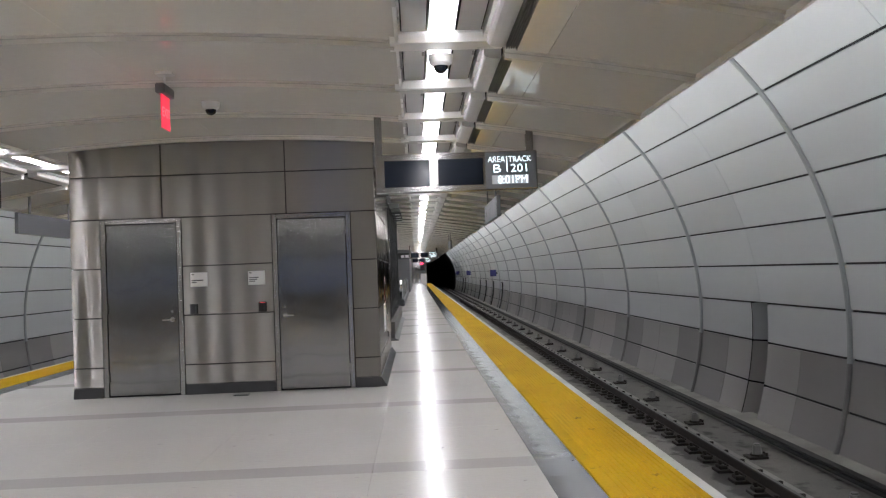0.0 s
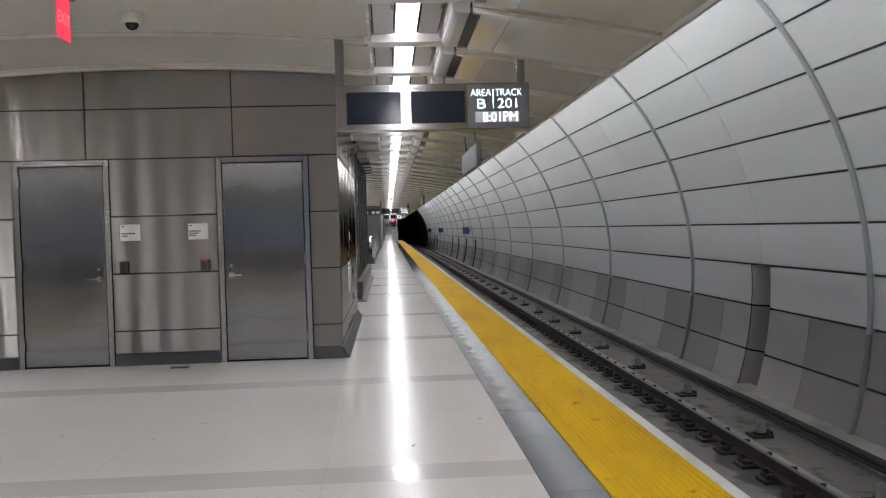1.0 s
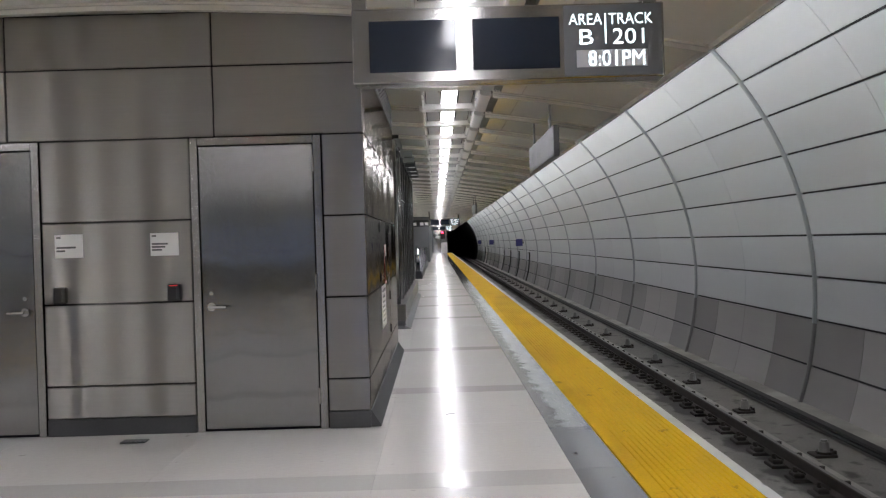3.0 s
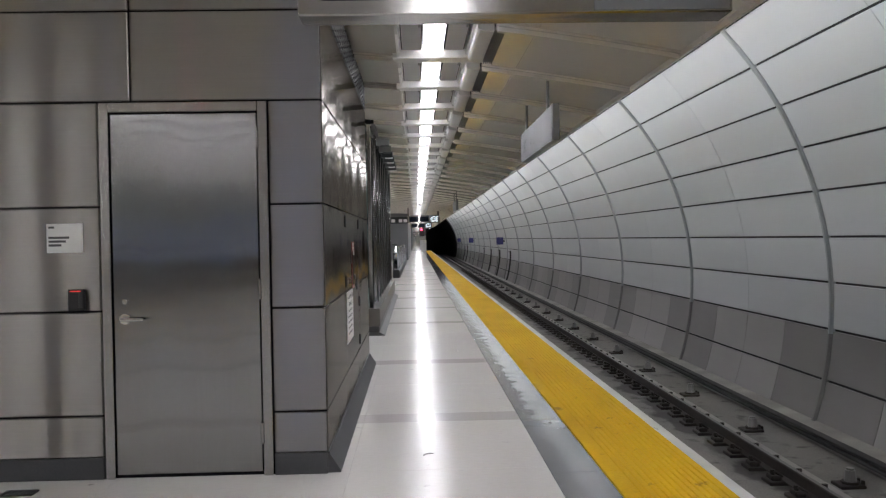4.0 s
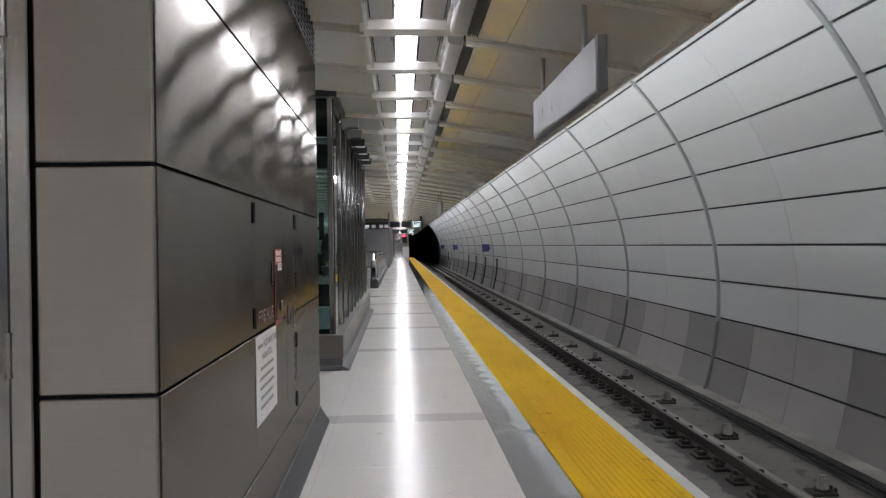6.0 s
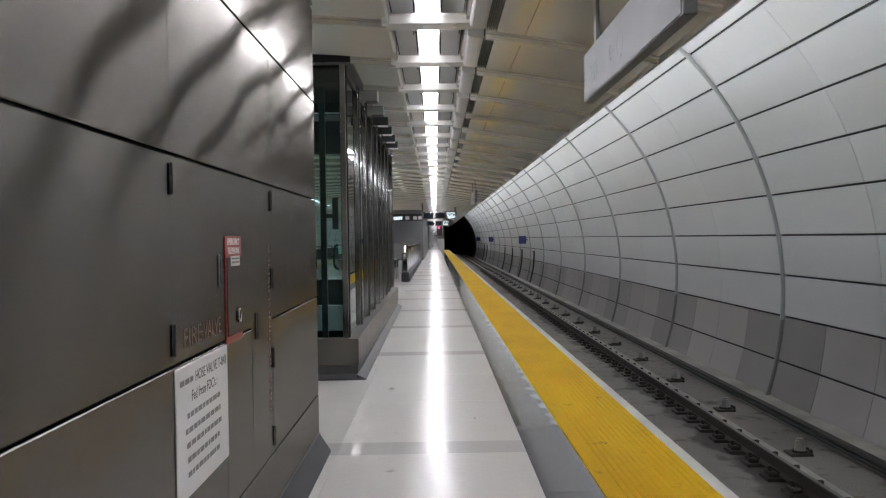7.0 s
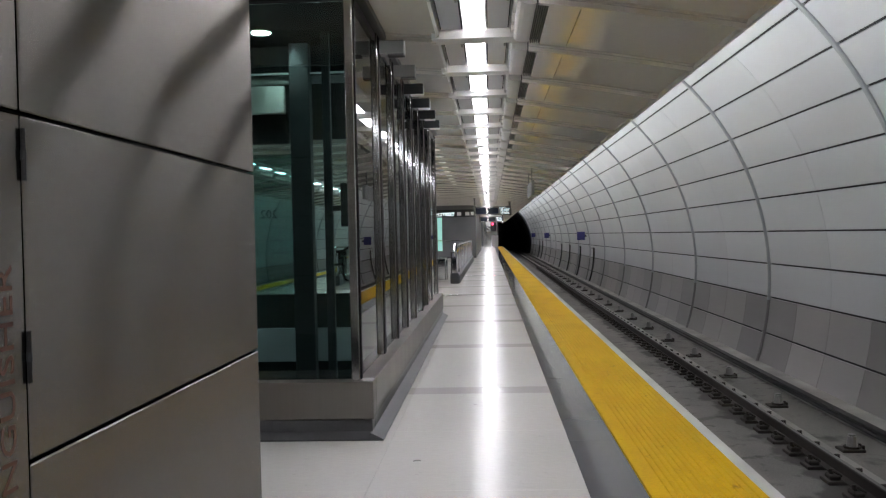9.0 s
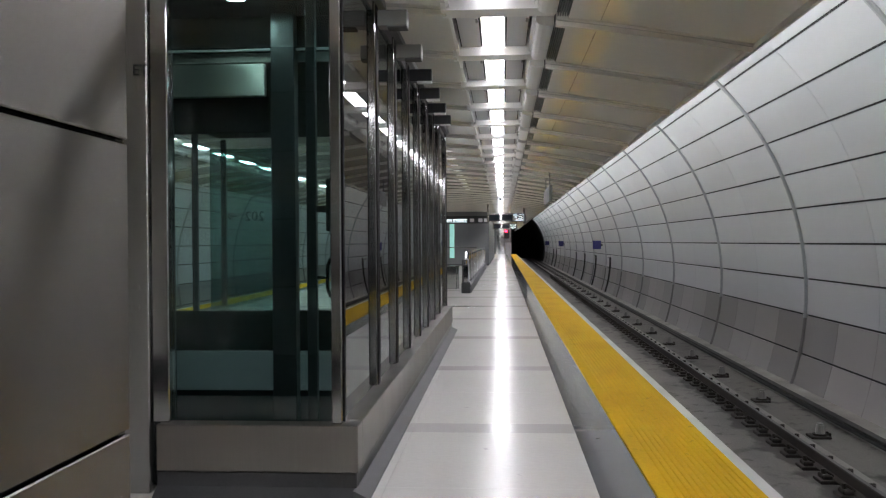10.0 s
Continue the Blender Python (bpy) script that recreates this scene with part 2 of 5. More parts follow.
PLATFORM_SIDE = plain("platform_side", (0.10, 0.10, 0.10), 0.9, 0.0, 0.2)


def glowing(name, color, strength):
    m, nt, b, _, link = material(name)
    b.inputs["Base Color"].default_value = (*color, 1)
    b.inputs["Emission Color"].default_value = (*color, 1)
    b.inputs["Emission Strength"].default_value = strength
    return m


LAMP_GLOW = glowing("lamp_diffuser", (0.94, 0.93, 1.0), LAMP)
COVE_GLOW = glowing("cove_tube", (0.95, 0.98, 1.0), COVE)
DOWN_GLOW = glowing("downlight_lens", (0.9, 1.0, 0.98), 130.0)
SMALL_GLOW = glowing("small_downlight_lens", (1.0, 0.97, 0.92), 0.5)
LETTER_GLOW = glowing("lit_letters", (0.80, 0.95, 1.0), 3.5)
SCREEN_GLOW = glowing("lit_blue_screen", (0.32, 0.46, 1.0), 1.5)
RED_LED = glowing("red_indicator", (0.9, 0.05, 0.05), 0.35)
RED_GLOW = glowing("red_lens", (1.0, 0.03, 0.08), 12.0)
EXIT_GLOW = glowing("exit_red", (1.0, 0.05, 0.10), 0.85)
EXIT_PALE = glowing("exit_letter_pink", (1.0, 0.25, 0.3), 0.9)
TEAL_GLOW = glowing("teal_light", (0.36, 0.72, 0.62), 0.6)


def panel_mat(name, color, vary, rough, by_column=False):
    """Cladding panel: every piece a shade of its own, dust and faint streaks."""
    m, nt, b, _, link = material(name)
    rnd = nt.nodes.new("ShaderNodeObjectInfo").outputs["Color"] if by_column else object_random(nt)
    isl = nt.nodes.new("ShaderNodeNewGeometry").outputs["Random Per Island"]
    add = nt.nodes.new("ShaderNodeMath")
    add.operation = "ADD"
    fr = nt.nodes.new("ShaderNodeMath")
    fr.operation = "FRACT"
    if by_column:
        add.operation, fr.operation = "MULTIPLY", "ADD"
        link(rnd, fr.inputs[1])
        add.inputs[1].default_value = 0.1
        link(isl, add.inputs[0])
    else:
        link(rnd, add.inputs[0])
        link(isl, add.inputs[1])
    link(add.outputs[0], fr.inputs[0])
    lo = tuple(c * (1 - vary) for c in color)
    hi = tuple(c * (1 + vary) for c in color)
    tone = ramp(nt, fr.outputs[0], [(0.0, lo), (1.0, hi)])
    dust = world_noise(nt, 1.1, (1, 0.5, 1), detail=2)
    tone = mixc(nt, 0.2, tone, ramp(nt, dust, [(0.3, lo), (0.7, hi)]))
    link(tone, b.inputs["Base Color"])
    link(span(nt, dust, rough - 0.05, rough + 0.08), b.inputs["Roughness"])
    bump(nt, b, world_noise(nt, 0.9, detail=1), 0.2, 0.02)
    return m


PANEL_LIGHT = panel_mat("tunnel_panel_light", (0.545, 0.557, 0.574), 0.05, 0.36)
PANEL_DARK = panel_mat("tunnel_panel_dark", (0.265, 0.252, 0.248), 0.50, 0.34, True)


def terrazzo(name, color, rough, vary, wave=0.0, ripple=0.0):
    m, nt, b, _, link = material(name)
    big = world_noise(nt, 0.7, detail=2)
    chips = world_noise(nt, 140, detail=1)
    scuff = world_noise(nt, 1.5, (1, 0.3, 1), detail=2)
    lo = tuple(c * (1 - vary) for c in color)
    hi = tuple(min(1, c * (1 + vary)) for c in color)
    base = ramp(nt, big, [(0.3, lo), (0.7, hi)])
    base = mixc(nt, 0.3, base, ramp(nt, chips, [(0.35, lo), (0.65, hi)]))
    base = mixc(nt, 0.12, base, ramp(nt, object_random(nt), [(0.0, lo), (1.0, hi)]))
    spots = world_noise(nt, 9.0, detail=5)
    base = mixc(nt, span(nt, spots, 0.0, 0.55, 0.675, 0.77), base, tuple(c * 0.35 for c in color))
    link(base, b.inputs["Base Color"])
    link(span(nt, scuff, rough - 0.03, rough + 0.01), b.inputs["Roughness"])
    if wave:
        low = bump(nt, b, world_noise(nt, 2.6, detail=1), 1.0, wave)
        if ripple:
            bump(nt, b, world_noise(nt, 21.0, detail=2), 1.0, ripple, low)
    return m


FLOOR = terrazzo("pale_terrazzo", (0.56, 0.545, 0.515), 0.245, 0.05, 0.0014, 0.0013)
FLOOR.node_tree.nodes["Principled BSDF"].inputs["Specular IOR Level"].default_value = 0.14
FLOOR_BAND = plain("grey_terrazzo", (0.51, 0.495, 0.468), 0.17, 0.0, 0.06, 3.0)
GRANITE = terrazzo("grey_granite", (0.105, 0.108, 0.118), 0.07, 0.06, 0.0026)


GRANITE.node_tree.nodes["Principled BSDF"].inputs["Specular IOR Level"].default_value = 0.15


def tactile_yellow():
    m, nt, b, _, link = material("tactile_yellow")
    big = world_noise(nt, 1.3, (1, 0.4, 1), detail=6)
    fine = world_noise(nt, 60, detail=3)
    base = ramp(nt, big, [(0.28, (0.50, 0.29, 0.003)), (0.5, (0.62, 0.375, 0.003)), (0.75, (0.67, 0.42, 0.004))])
    base = mixc(nt, 0.2, base, ramp(nt, fine, [(0.3, (0.34, 0.20, 0.01)), (0.6, (0.62, 0.38, 0.01))]))
    spots = world_noise(nt, 7.0, detail=6)
    base = mixc(nt, span(nt, spots, 0.0, 0.7, 0.625, 0.76), base, (0.17, 0.105, 0.015))
    link(base, b.inputs["Base Color"])
    b.inputs["Roughness"].default_value = 0.7
    b.inputs["Specular IOR Level"].default_value = 0.12
    bump(nt, b, fine, 0.3, 0.001)
    return m


YELLOW = tactile_yellow()


def worn_white():
    """Painted platform nosing: scuffed white with dark chips."""
    m, nt, b, _, link = material("edge_white")
    big = world_noise(nt, 2.2, (1, 0.5, 1), detail=4)
    chips = world_noise(nt, 11.0, (1, 0.4, 1), detail=6)
    base = ramp(nt, big, [(0.3, (0.46, 0.46, 0.45)), (0.6, (0.64, 0.64, 0.63))])
    base = mixc(nt, span(nt, chips, 0.0, 0.8, 0.67, 0.76), base, (0.10, 0.10, 0.095))
    link(base, b.inputs["Base Color"])
    b.inputs["Roughness"].default_value = 0.55
    bump(nt, b, chips, 0.3, 0.002)
    return m


EDGE_WHITE = worn_white()


def stained_bed():
    """Track bed: dusty grey concrete with brake dust, oil stains and damp runs."""
    m, nt, b, _, link = material("stained_bed_concrete")
    big = world_noise(nt, 0.9, (1, 0.6, 1), detail=5)
    mid = world_noise(nt, 3.5, detail=5)
    fine = world_noise(nt, 45, detail=3)
    base = ramp(nt, big, [(0.3, (0.135, 0.128, 0.118)), (0.5, (0.20, 0.19, 0.177)), (0.7, (0.25, 0.238, 0.22))])
    base = mixc(nt, 0.35, base, ramp(nt, fine, [(0.3, (0.08, 0.075, 0.07)), (0.7, (0.24, 0.23, 0.215))]))
    base = mixc(nt, span(nt, mid, 0.0, 0.7, 0.57, 0.70), base, (0.045, 0.042, 0.04))
    # grease and brake dust shaken off along the running rails
    geo = nt.nodes.new("ShaderNodeNewGeometry")
    sep = nt.nodes.new("ShaderNodeSeparateXYZ")
    link(geo.outputs["Position"], sep.inputs[0])
    value = sep.outputs["X"]
    for op, q in (("SUBTRACT", MID), ("ABSOLUTE", 0.0), ("SUBTRACT", 4.17 - MID), ("ABSOLUTE", 0.0)):
        n = nt.nodes.new("ShaderNodeMath")
        n.operation = op
        link(value, n.inputs[0])
        n.inputs[1].default_value = q
        value = n.outputs[0]
    near = span(nt, value, 0.30, 0.0, 0.12, 0.50)
    patch = nt.nodes.new("ShaderNodeMath")
    patch.operation = "ADD"
    link(near, patch.inputs[0])
    link(world_noise(nt, 2.2, (1, 0.7, 1), detail=4), patch.inputs[1])
    base = mixc(nt, span(nt, patch.outputs[0], 0.0, 0.8, 0.58, 0.74), base, (0.035, 0.032, 0.03))
    link(base, b.inputs["Base Color"])
    b.inputs["Roughness"].default_value = 0.85
    bump(nt, b, fine, 0.4, 0.004)
    return m


BED_CONCRETE = stained_bed()


def glass_mat(name, color, rough=0.0):
    """Architectural pane: clear glass with a tint, mirror-like by Fresnel."""
    m, nt, b, _, link = material(name)
    out = nt.nodes["Material Output"]
    tr = nt.nodes.new("ShaderNodeBsdfTransparent")
    tr.inputs["Color"].default_value = (*color, 1)
    gl = nt.nodes.new("ShaderNodeBsdfGlossy")
    gl.inputs["Roughness"].default_value = rough
    fr = nt.nodes.new("ShaderNodeFresnel")
    fr.inputs["IOR"].default_value = 1.75
    mx = nt.nodes.new("ShaderNodeMixShader")
    link(fr.outputs["Fac"], mx.inputs["Fac"])
    link(tr.outputs["BSDF"], mx.inputs[1])
    link(gl.outputs["BSDF"], mx.inputs[2])
    link(mx.outputs["Shader"], out.inputs["Surface"])
    nt.nodes.remove(b)
    return m


GLASS = glass_mat("green_glass", (0.58, 0.73, 0.71))
SCREEN = plain("dark_screen", (0.010, 0.014, 0.022), 0.10)


# ---- mesh helpers ----
class Shape:
    """Collects boxes, prisms and tubes into one mesh."""

    def __init__(self):
        self.v, self.f, self.m, self.mats = [], [], [], []

    def slot(self, mat):
        if mat not in self.mats:
            self.mats.append(mat)
        return self.mats.index(mat)

    def add(self, verts, faces, mat):
        o, s = len(self.v), self.slot(mat)
        self.v += [tuple(p) for p in verts]
        self.f += [tuple(i + o for i in f) for f in faces]
        self.m += [s] * len(faces)
        return self

    def box(self, x0, x1, y0, y1, z0, z1, mat):
        v = [(x, y, z) for x in (x0, x1) for y in (y0, y1) for z in (z0, z1)]
        f = [(0, 1, 3, 2), (4, 6, 7, 5), (0, 4, 5, 1), (2, 3, 7, 6), (0, 2, 6, 4), (1, 5, 7, 3)]
        return self.add(v, f, mat)

    def cbox(self, x0, x1, y0, y1, z0, z1, mat, c=0.004):
        """A box with chamfered edges."""
        lo, hi = (x0, y0, z0), (x1, y1, z1)
        v, key = [], {}
        for sx in (0, 1):
            for sy in (0, 1):
                for sz in (0, 1):
                    for ax in range(3):
                        p = []
                        for i, s in enumerate((sx, sy, sz)):
                            e = (lo, hi)[s][i]
                            p.append(e if i == ax else e + (c, -c)[s])
                        key[(sx, sy, sz, ax)] = len(v)
                        v.append(tuple(p))
        f = []
        for ax in range(3):
            a, b = [i for i in range(3) if i != ax]
            for s in (0, 1):
                ring = []
                for p, q in ((0, 0), (1, 0), (1, 1), (0, 1)):
                    k = [0, 0, 0]
                    k[ax], k[a], k[b] = s, p, q
                    ring.append(key[(*k, ax)])
                f.append(tuple(ring))
            for p in (0, 1):
                for q in (0, 1):
                    k0, k1 = [0, 0, 0], [0, 0, 0]
                    k0[a], k0[b], k1[a], k1[b] = p, q, p, q
                    k1[ax] = 1
                    f.append((key[(*k0, a)], key[(*k1, a)], key[(*k1, b)], key[(*k0, b)]))
        for sx in (0, 1):
            for sy in (0, 1):
                for sz in (0, 1):
                    f.append(tuple(key[(sx, sy, sz, ax)] for ax in range(3)))
        return self.add(v, f, mat)

    def prism(self, ring, axis, a, b, mat):
        """A closed outline in the other two axes, drawn along axis from a to b."""
        def at(p, q, w):
            return {"x": (w, p, q), "y": (p, w, q), "z": (p, q, w)}[axis]
        n = len(ring)
        v = [at(p, q, a) for p, q in ring] + [at(p, q, b) for p, q in ring]
        f = [(i, (i + 1) % n, n + (i + 1) % n, n + i) for i in range(n)]
        f += [tuple(range(n - 1, -1, -1)), tuple(range(n, 2 * n))]
        return self.add(v, f, mat)

    def tube(self, p, q, r, mat, n=12, r2=None):
        p, q = Vector(p), Vector(q)
        d = (q - p).normalized()
        u = d.orthogonal().normalized()
        w = d.cross(u)
        r2 = r if r2 is None else r2
        v = []
        for c, rad in ((p, r), (q, r2)):
            v += [tuple(c + rad * (math.cos(2 * math.pi * i / n) * u + math.sin(2 * math.pi * i / n) * w)) for i in range(n)]
        f = [(i, (i + 1) % n, n + (i + 1) % n, n + i) for i in range(n)]
        f += [tuple(range(n - 1, -1, -1)), tuple(range(n, 2 * n))]
        return self.add(v, f, mat)

    def dome(self, c, r, mat, flat=1.0, n=16, rings=6, down=True):
        s = -1 if down else 1
        v, f = [], []
        for j in range(rings):
            a = math.pi / 2 * j / rings
            for i in range(n):
                b = 2 * math.pi * i / n
                v.append((c[0] + r * math.cos(a) * math.cos(b), c[1] + r * math.cos(a) * math.sin(b), c[2] + s * flat * r * math.sin(a)))
        v.append((c[0], c[1], c[2] + s * flat * r))
        for j in range(rings - 1):
            f += [(j * n + i, j * n + (i + 1) % n, (j + 1) * n + (i + 1) % n, (j + 1) * n + i) for i in range(n)]
        f += [((rings - 1) * n + i, (rings - 1) * n + (i + 1) % n, rings * n) for i in range(n)]
        f.append(tuple(range(n)))
        return self.add(v, f, mat)

    def mesh(self, name, smooth=False):
        me = bpy.data.meshes.new(name)
        me.from_pydata(self.v, [], self.f)
        for mat in self.mats:
            me.materials.append(mat)
        me.polygons.foreach_set("material_index", self.m)
        bm = bmesh.new()
        bm.from_mesh(me)
        bmesh.ops.recalc_face_normals(bm, faces=bm.faces)
        bm.to_mesh(me)
        bm.free()
        if smooth:
            me.polygons.foreach_set("use_smooth", [True] * len(me.polygons))
            me.set_sharp_from_angle(angle=radians(35))
        me.update()
        return me


def part(name, shape, parent, label="", smooth=False):
    ob = new(name, shape.mesh(name, smooth) if isinstance(shape, Shape) else shape)
    ob.parent = parent
    if label:
        ob["label"] = label
    return ob


def thing(name, label, category, group="", at=(0, 0, 0)):
    ob = new(name)
    ob.empty_display_size = 0.2
    ob.location = at
    return tagged(ob, label, category, group)


def single(name, shape, label, category, group="", at=(0, 0, 0), smooth=False):
    ob = new(name, shape.mesh(name, smooth))
    ob.location = at
    return tagged(ob, label, category, group)


def structure(name, shape, label, category, smooth=False):
    ob = new(name, shape.mesh(name, smooth))
    return tagged(ob, label, category, kind="structure")


def letters(name, text, size, m, mat, parent, depth=0.002, align="LEFT", label="", width=0.0, thin=0.0):
    """Lettering as a mesh; it stands in the local xy plane of m."""
    cu = bpy.data.curves.new(name, "FONT")
    cu.body, cu.size, cu.extrude, cu.align_x, cu.resolution_u = text, size, depth, align, 3
    cu.offset = -thin
    tmp = bpy.data.objects.new(name, cu)
    scene.collection.objects.link(tmp)
    bpy.context.view_layer.update()
    me = bpy.data.meshes.new_from_object(tmp.evaluated_get(bpy.context.evaluated_depsgraph_get()))
    bpy.data.objects.remove(tmp)
    if width:
        xs = [v.co.x for v in me.vertices]
        me.transform(Matrix.Diagonal((width / (max(xs) - min(xs)), 1, 1, 1)))
    me.transform(m)
    me.materials.clear()
    me.materials.append(mat)
    return part(name, me, parent, label)


def facing(x, y, z, way):
    """Pose of a written face: way is the side it faces."""
    rz = {"-y": 0, "+x": 90, "+y": 180, "-x": -90}[way]
    return pose(x, y, z, 90, 0, rz)


def mx(x, s):
    """x on the near side (s = 1) or mirrored to the other side of the platform."""
    return x if s > 0 else 2 * MID - x


def box_s(sh, s, x0, x1, y0, y1, z0, z1, mat, c=0.0):
    a, b = sorted((mx(x0, s), mx(x1, s)))
    return sh.cbox(a, b, y0, y1, z0, z1, mat, c) if c else sh.box(a, b, y0, y1, z0, z1, mat)


# ---- platform, trackbeds, end walls ----
sh = Shape()
sh.box(2 * MID - EDGE + 0.12, EDGE - 0.12, Y_START, Y_END, BED, -0.07, PLATFORM_SIDE)
sh.box(2 * MID - EDGE + 0.02, EDGE - 0.02, Y_START, Y_END, -0.07, -0.022, JOINT)
floor = structure("floor", sh, "pale polished terrazzo island platform floor", "floor")

for s, tag in ((1, "east"), (-1, "west")):
    sh = Shape()
    box_s(sh, s, EDGE - 0.12, 5.75, Y_START, 160, BED - 0.15, BED, BED_CONCRETE)
    structure("ground_" + tag, sh, "stained grey concrete track bed", "track bed")
    sh = Shape()
    ring = [(mx(5.32, s), BED), (mx(5.75, s), BED), (mx(5.75, s), -1.215), (mx(5.33, s), -1.232), (mx(5.32, s), -1.242)]
    sh.prism(ring, "y", Y_START, T_END, BENCH)
    # shallow concrete plinth between the running rail and the power rail
    ring = [(mx(4.36, s), BED), (mx(4.58, s), BED), (mx(4.565, s), BED + 0.045), (mx(4.375, s), BED + 0.045)]
    sh.prism(ring, "y", Y_START, T_END, BENCH)
    structure("trim_bench_" + tag, sh, "low concrete bench along the tunnel wall", "bench wall")

sh = Shape()
sh.box(-11, 6.5, Y_START - 0.3, Y_START, BED - 0.15, 7, CONCRETE)
structure("wall_south", sh, "plain concrete end wall", "wall")
sh = Shape()
sh.box(2 * MID - 1.25, 1.25, Y_END, Y_END + 0.3, -0.07, 3.3, STEEL_POLISH)
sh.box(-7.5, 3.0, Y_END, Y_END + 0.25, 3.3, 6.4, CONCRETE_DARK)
structure("wall_north", sh, "polished steel wall at the platform's far end", "wall")

# ---- tunnel walls: backing shell, ribs, cladding panels ----
ANG = [-18.35, -12.1, -4.62, 2.30, 9.05, 15.95, 22.65, 29.55, 36.45, 43.4, 50.3]
GAP, VGAP = 0.017, 0.005


def arc_points(a0, a1, r, n, s):
    pts = []
    for i in range(n + 1):
        a = radians(a0 + (a1 - a0) * i / n)
        pts.append((mx(CX + r * math.cos(a), s), CZ + r * math.sin(a)))
    return pts


def arc_slab(sh, a0, a1, r0, r1, y0, y1, n, s, mat):
    ring = arc_points(a0, a1, r0, n, s) + arc_points(a0, a1, r1, n, s)[::-1]
    return sh.prism(ring, "y", y0, y1, mat)


def panel_shape(a0, a1, length, s, mat, r=R):
    """One curved panel with chamfered rim, from y 0 to length."""
    g = math.degrees(GAP / r)
    sh, n, c = Shape(), 3, 0.006
    inner = arc_points(a0 + g + math.degrees(c / r), a1 - g - math.degrees(c / r), r, n, s)
    outer = arc_points(a0 + g, a1 - g, r + c, n, s)
    back = arc_points(a0 + g, a1 - g, r + 0.035, n, s)
    y = (VGAP * 0.6 + c, length - VGAP * 0.6 - c)
    w = (VGAP * 0.6, length - VGAP * 0.6)
    v = [(p[0], y[k], p[1]) for k in (0, 1) for p in inner] + [(p[0], w[k], p[1]) for k in (0, 1) for p in outer] + [(p[0], w[k], p[1]) for k in (0, 1) for p in back]
    m = n + 1
    f = []
    for i in range(n):
        f.append((i, i + 1, m + i + 1, m + i))
        f.append((i, 2 * m + i, 2 * m + i + 1, i + 1))
        f.append((m + i, m + i + 1, 3 * m + i + 1, 3 * m + i))
        f.append((2 * m + i, 4 * m + i, 4 * m + i + 1, 2 * m + i + 1))
        f.append((3 * m + i, 3 * m + i + 1, 5 * m + i + 1, 5 * m + i))
    f += [(0, m, 3 * m, 2 * m), (n, 2 * m + n, 3 * m + n, m + n), (2 * m, 3 * m, 5 * m, 4 * m), (2 * m + n, 4 * m + n, 5 * m + n, 3 * m + n)]
    return sh.add(v, f, mat)


NICHE = (13.84, 14.49)
RIBS = [RIB0 + RIB * k for k in range(-10, 19)]
tunnel = {}
for s, tag in ((1, "east"), (-1, "west")):
    sh = Shape()
    spans = [(Y_START, NICHE[0], -19), (NICHE[0], NICHE[1], 2.30), (NICHE[1], T_END, -19)] if s > 0 else [(Y_START, T_END, -19)]
    for y0, y1, low in spans:
        arc_slab(sh, low, 51, R + 0.037, R + 0.30, y0, y1, 22, s, SHELL)
    if s > 0:
        arc_slab(sh, 2.30, 4.0, R + 0.30, R + 0.62, NICHE[0] - 0.03, NICHE[1] + 0.03, 2, s, SHELL)
    arc_slab(sh, 51, 121.0, R + 0.03, R + 0.30, Y_START, T_END, 16, s, CONCRETE)
    if s > 0:
        for y in NICHE:
            d = 0.03 if y == NICHE[1] else -0.03   # cheeks
            arc_slab(sh, -19, 2.30, R + 0.004, R + 0.60, min(y, y + d), max(y, y + d), 8, s, JOINT)
        arc_slab(sh, -19, 2.30, R + 0.56, R + 0.62, NICHE[0], NICHE[1], 8, s, SHELL)
        for row in range(3):
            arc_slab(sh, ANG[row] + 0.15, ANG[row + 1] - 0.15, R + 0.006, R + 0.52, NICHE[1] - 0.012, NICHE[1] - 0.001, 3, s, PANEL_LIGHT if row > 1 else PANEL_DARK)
    tunnel[s] = structure("wall_tunnel_" + tag, sh, "curved tunnel wall behind grey cladding panels", "tunnel wall")
    sh = Shape()
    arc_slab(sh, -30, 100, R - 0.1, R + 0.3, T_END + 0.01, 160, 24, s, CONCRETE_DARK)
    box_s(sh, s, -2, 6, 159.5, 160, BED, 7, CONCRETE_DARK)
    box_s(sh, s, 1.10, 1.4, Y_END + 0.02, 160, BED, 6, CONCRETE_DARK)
    structure("wall_bore_" + tag, sh, "unlit tunnel bore in near-black concrete beyond the platform", "tunnel")

rib_mesh = {}
for s in (1, -1):
    sh = Shape()
    n, w, h = 26, 0.042, 0.045
    prof = [(-w, 0.03), (-w, -h * 0.55), (-w * 0.45, -h), (w * 0.45, -h), (w, -h * 0.55), (w, 0.03)]
    v = []
    for i in range(n + 1):
        a = radians(-18.6 + (51 + 18.6) * i / n)
        for py, pr in prof:
            rr = R + pr
            v.append((mx(CX + rr * math.cos(a), s), py, CZ + rr * math.sin(a)))
    k = len(prof)
    low = round(n * (ANG[2] + 18.6) / (51 + 18.6))
    for a, b, paint in ((0, low, RIB_DARK), (low, n, RIB_PAINT)):
        f = [(i * k + j, i * k + j + 1, (i + 1) * k + j + 1, (i + 1) * k + j) for i in range(b - a) for j in range(k - 1)]
        sh.add(v[a * k:(b + 1) * k], f, paint)
    rib_mesh[s] = sh.mesh("rib", True)

panel_cache = {}


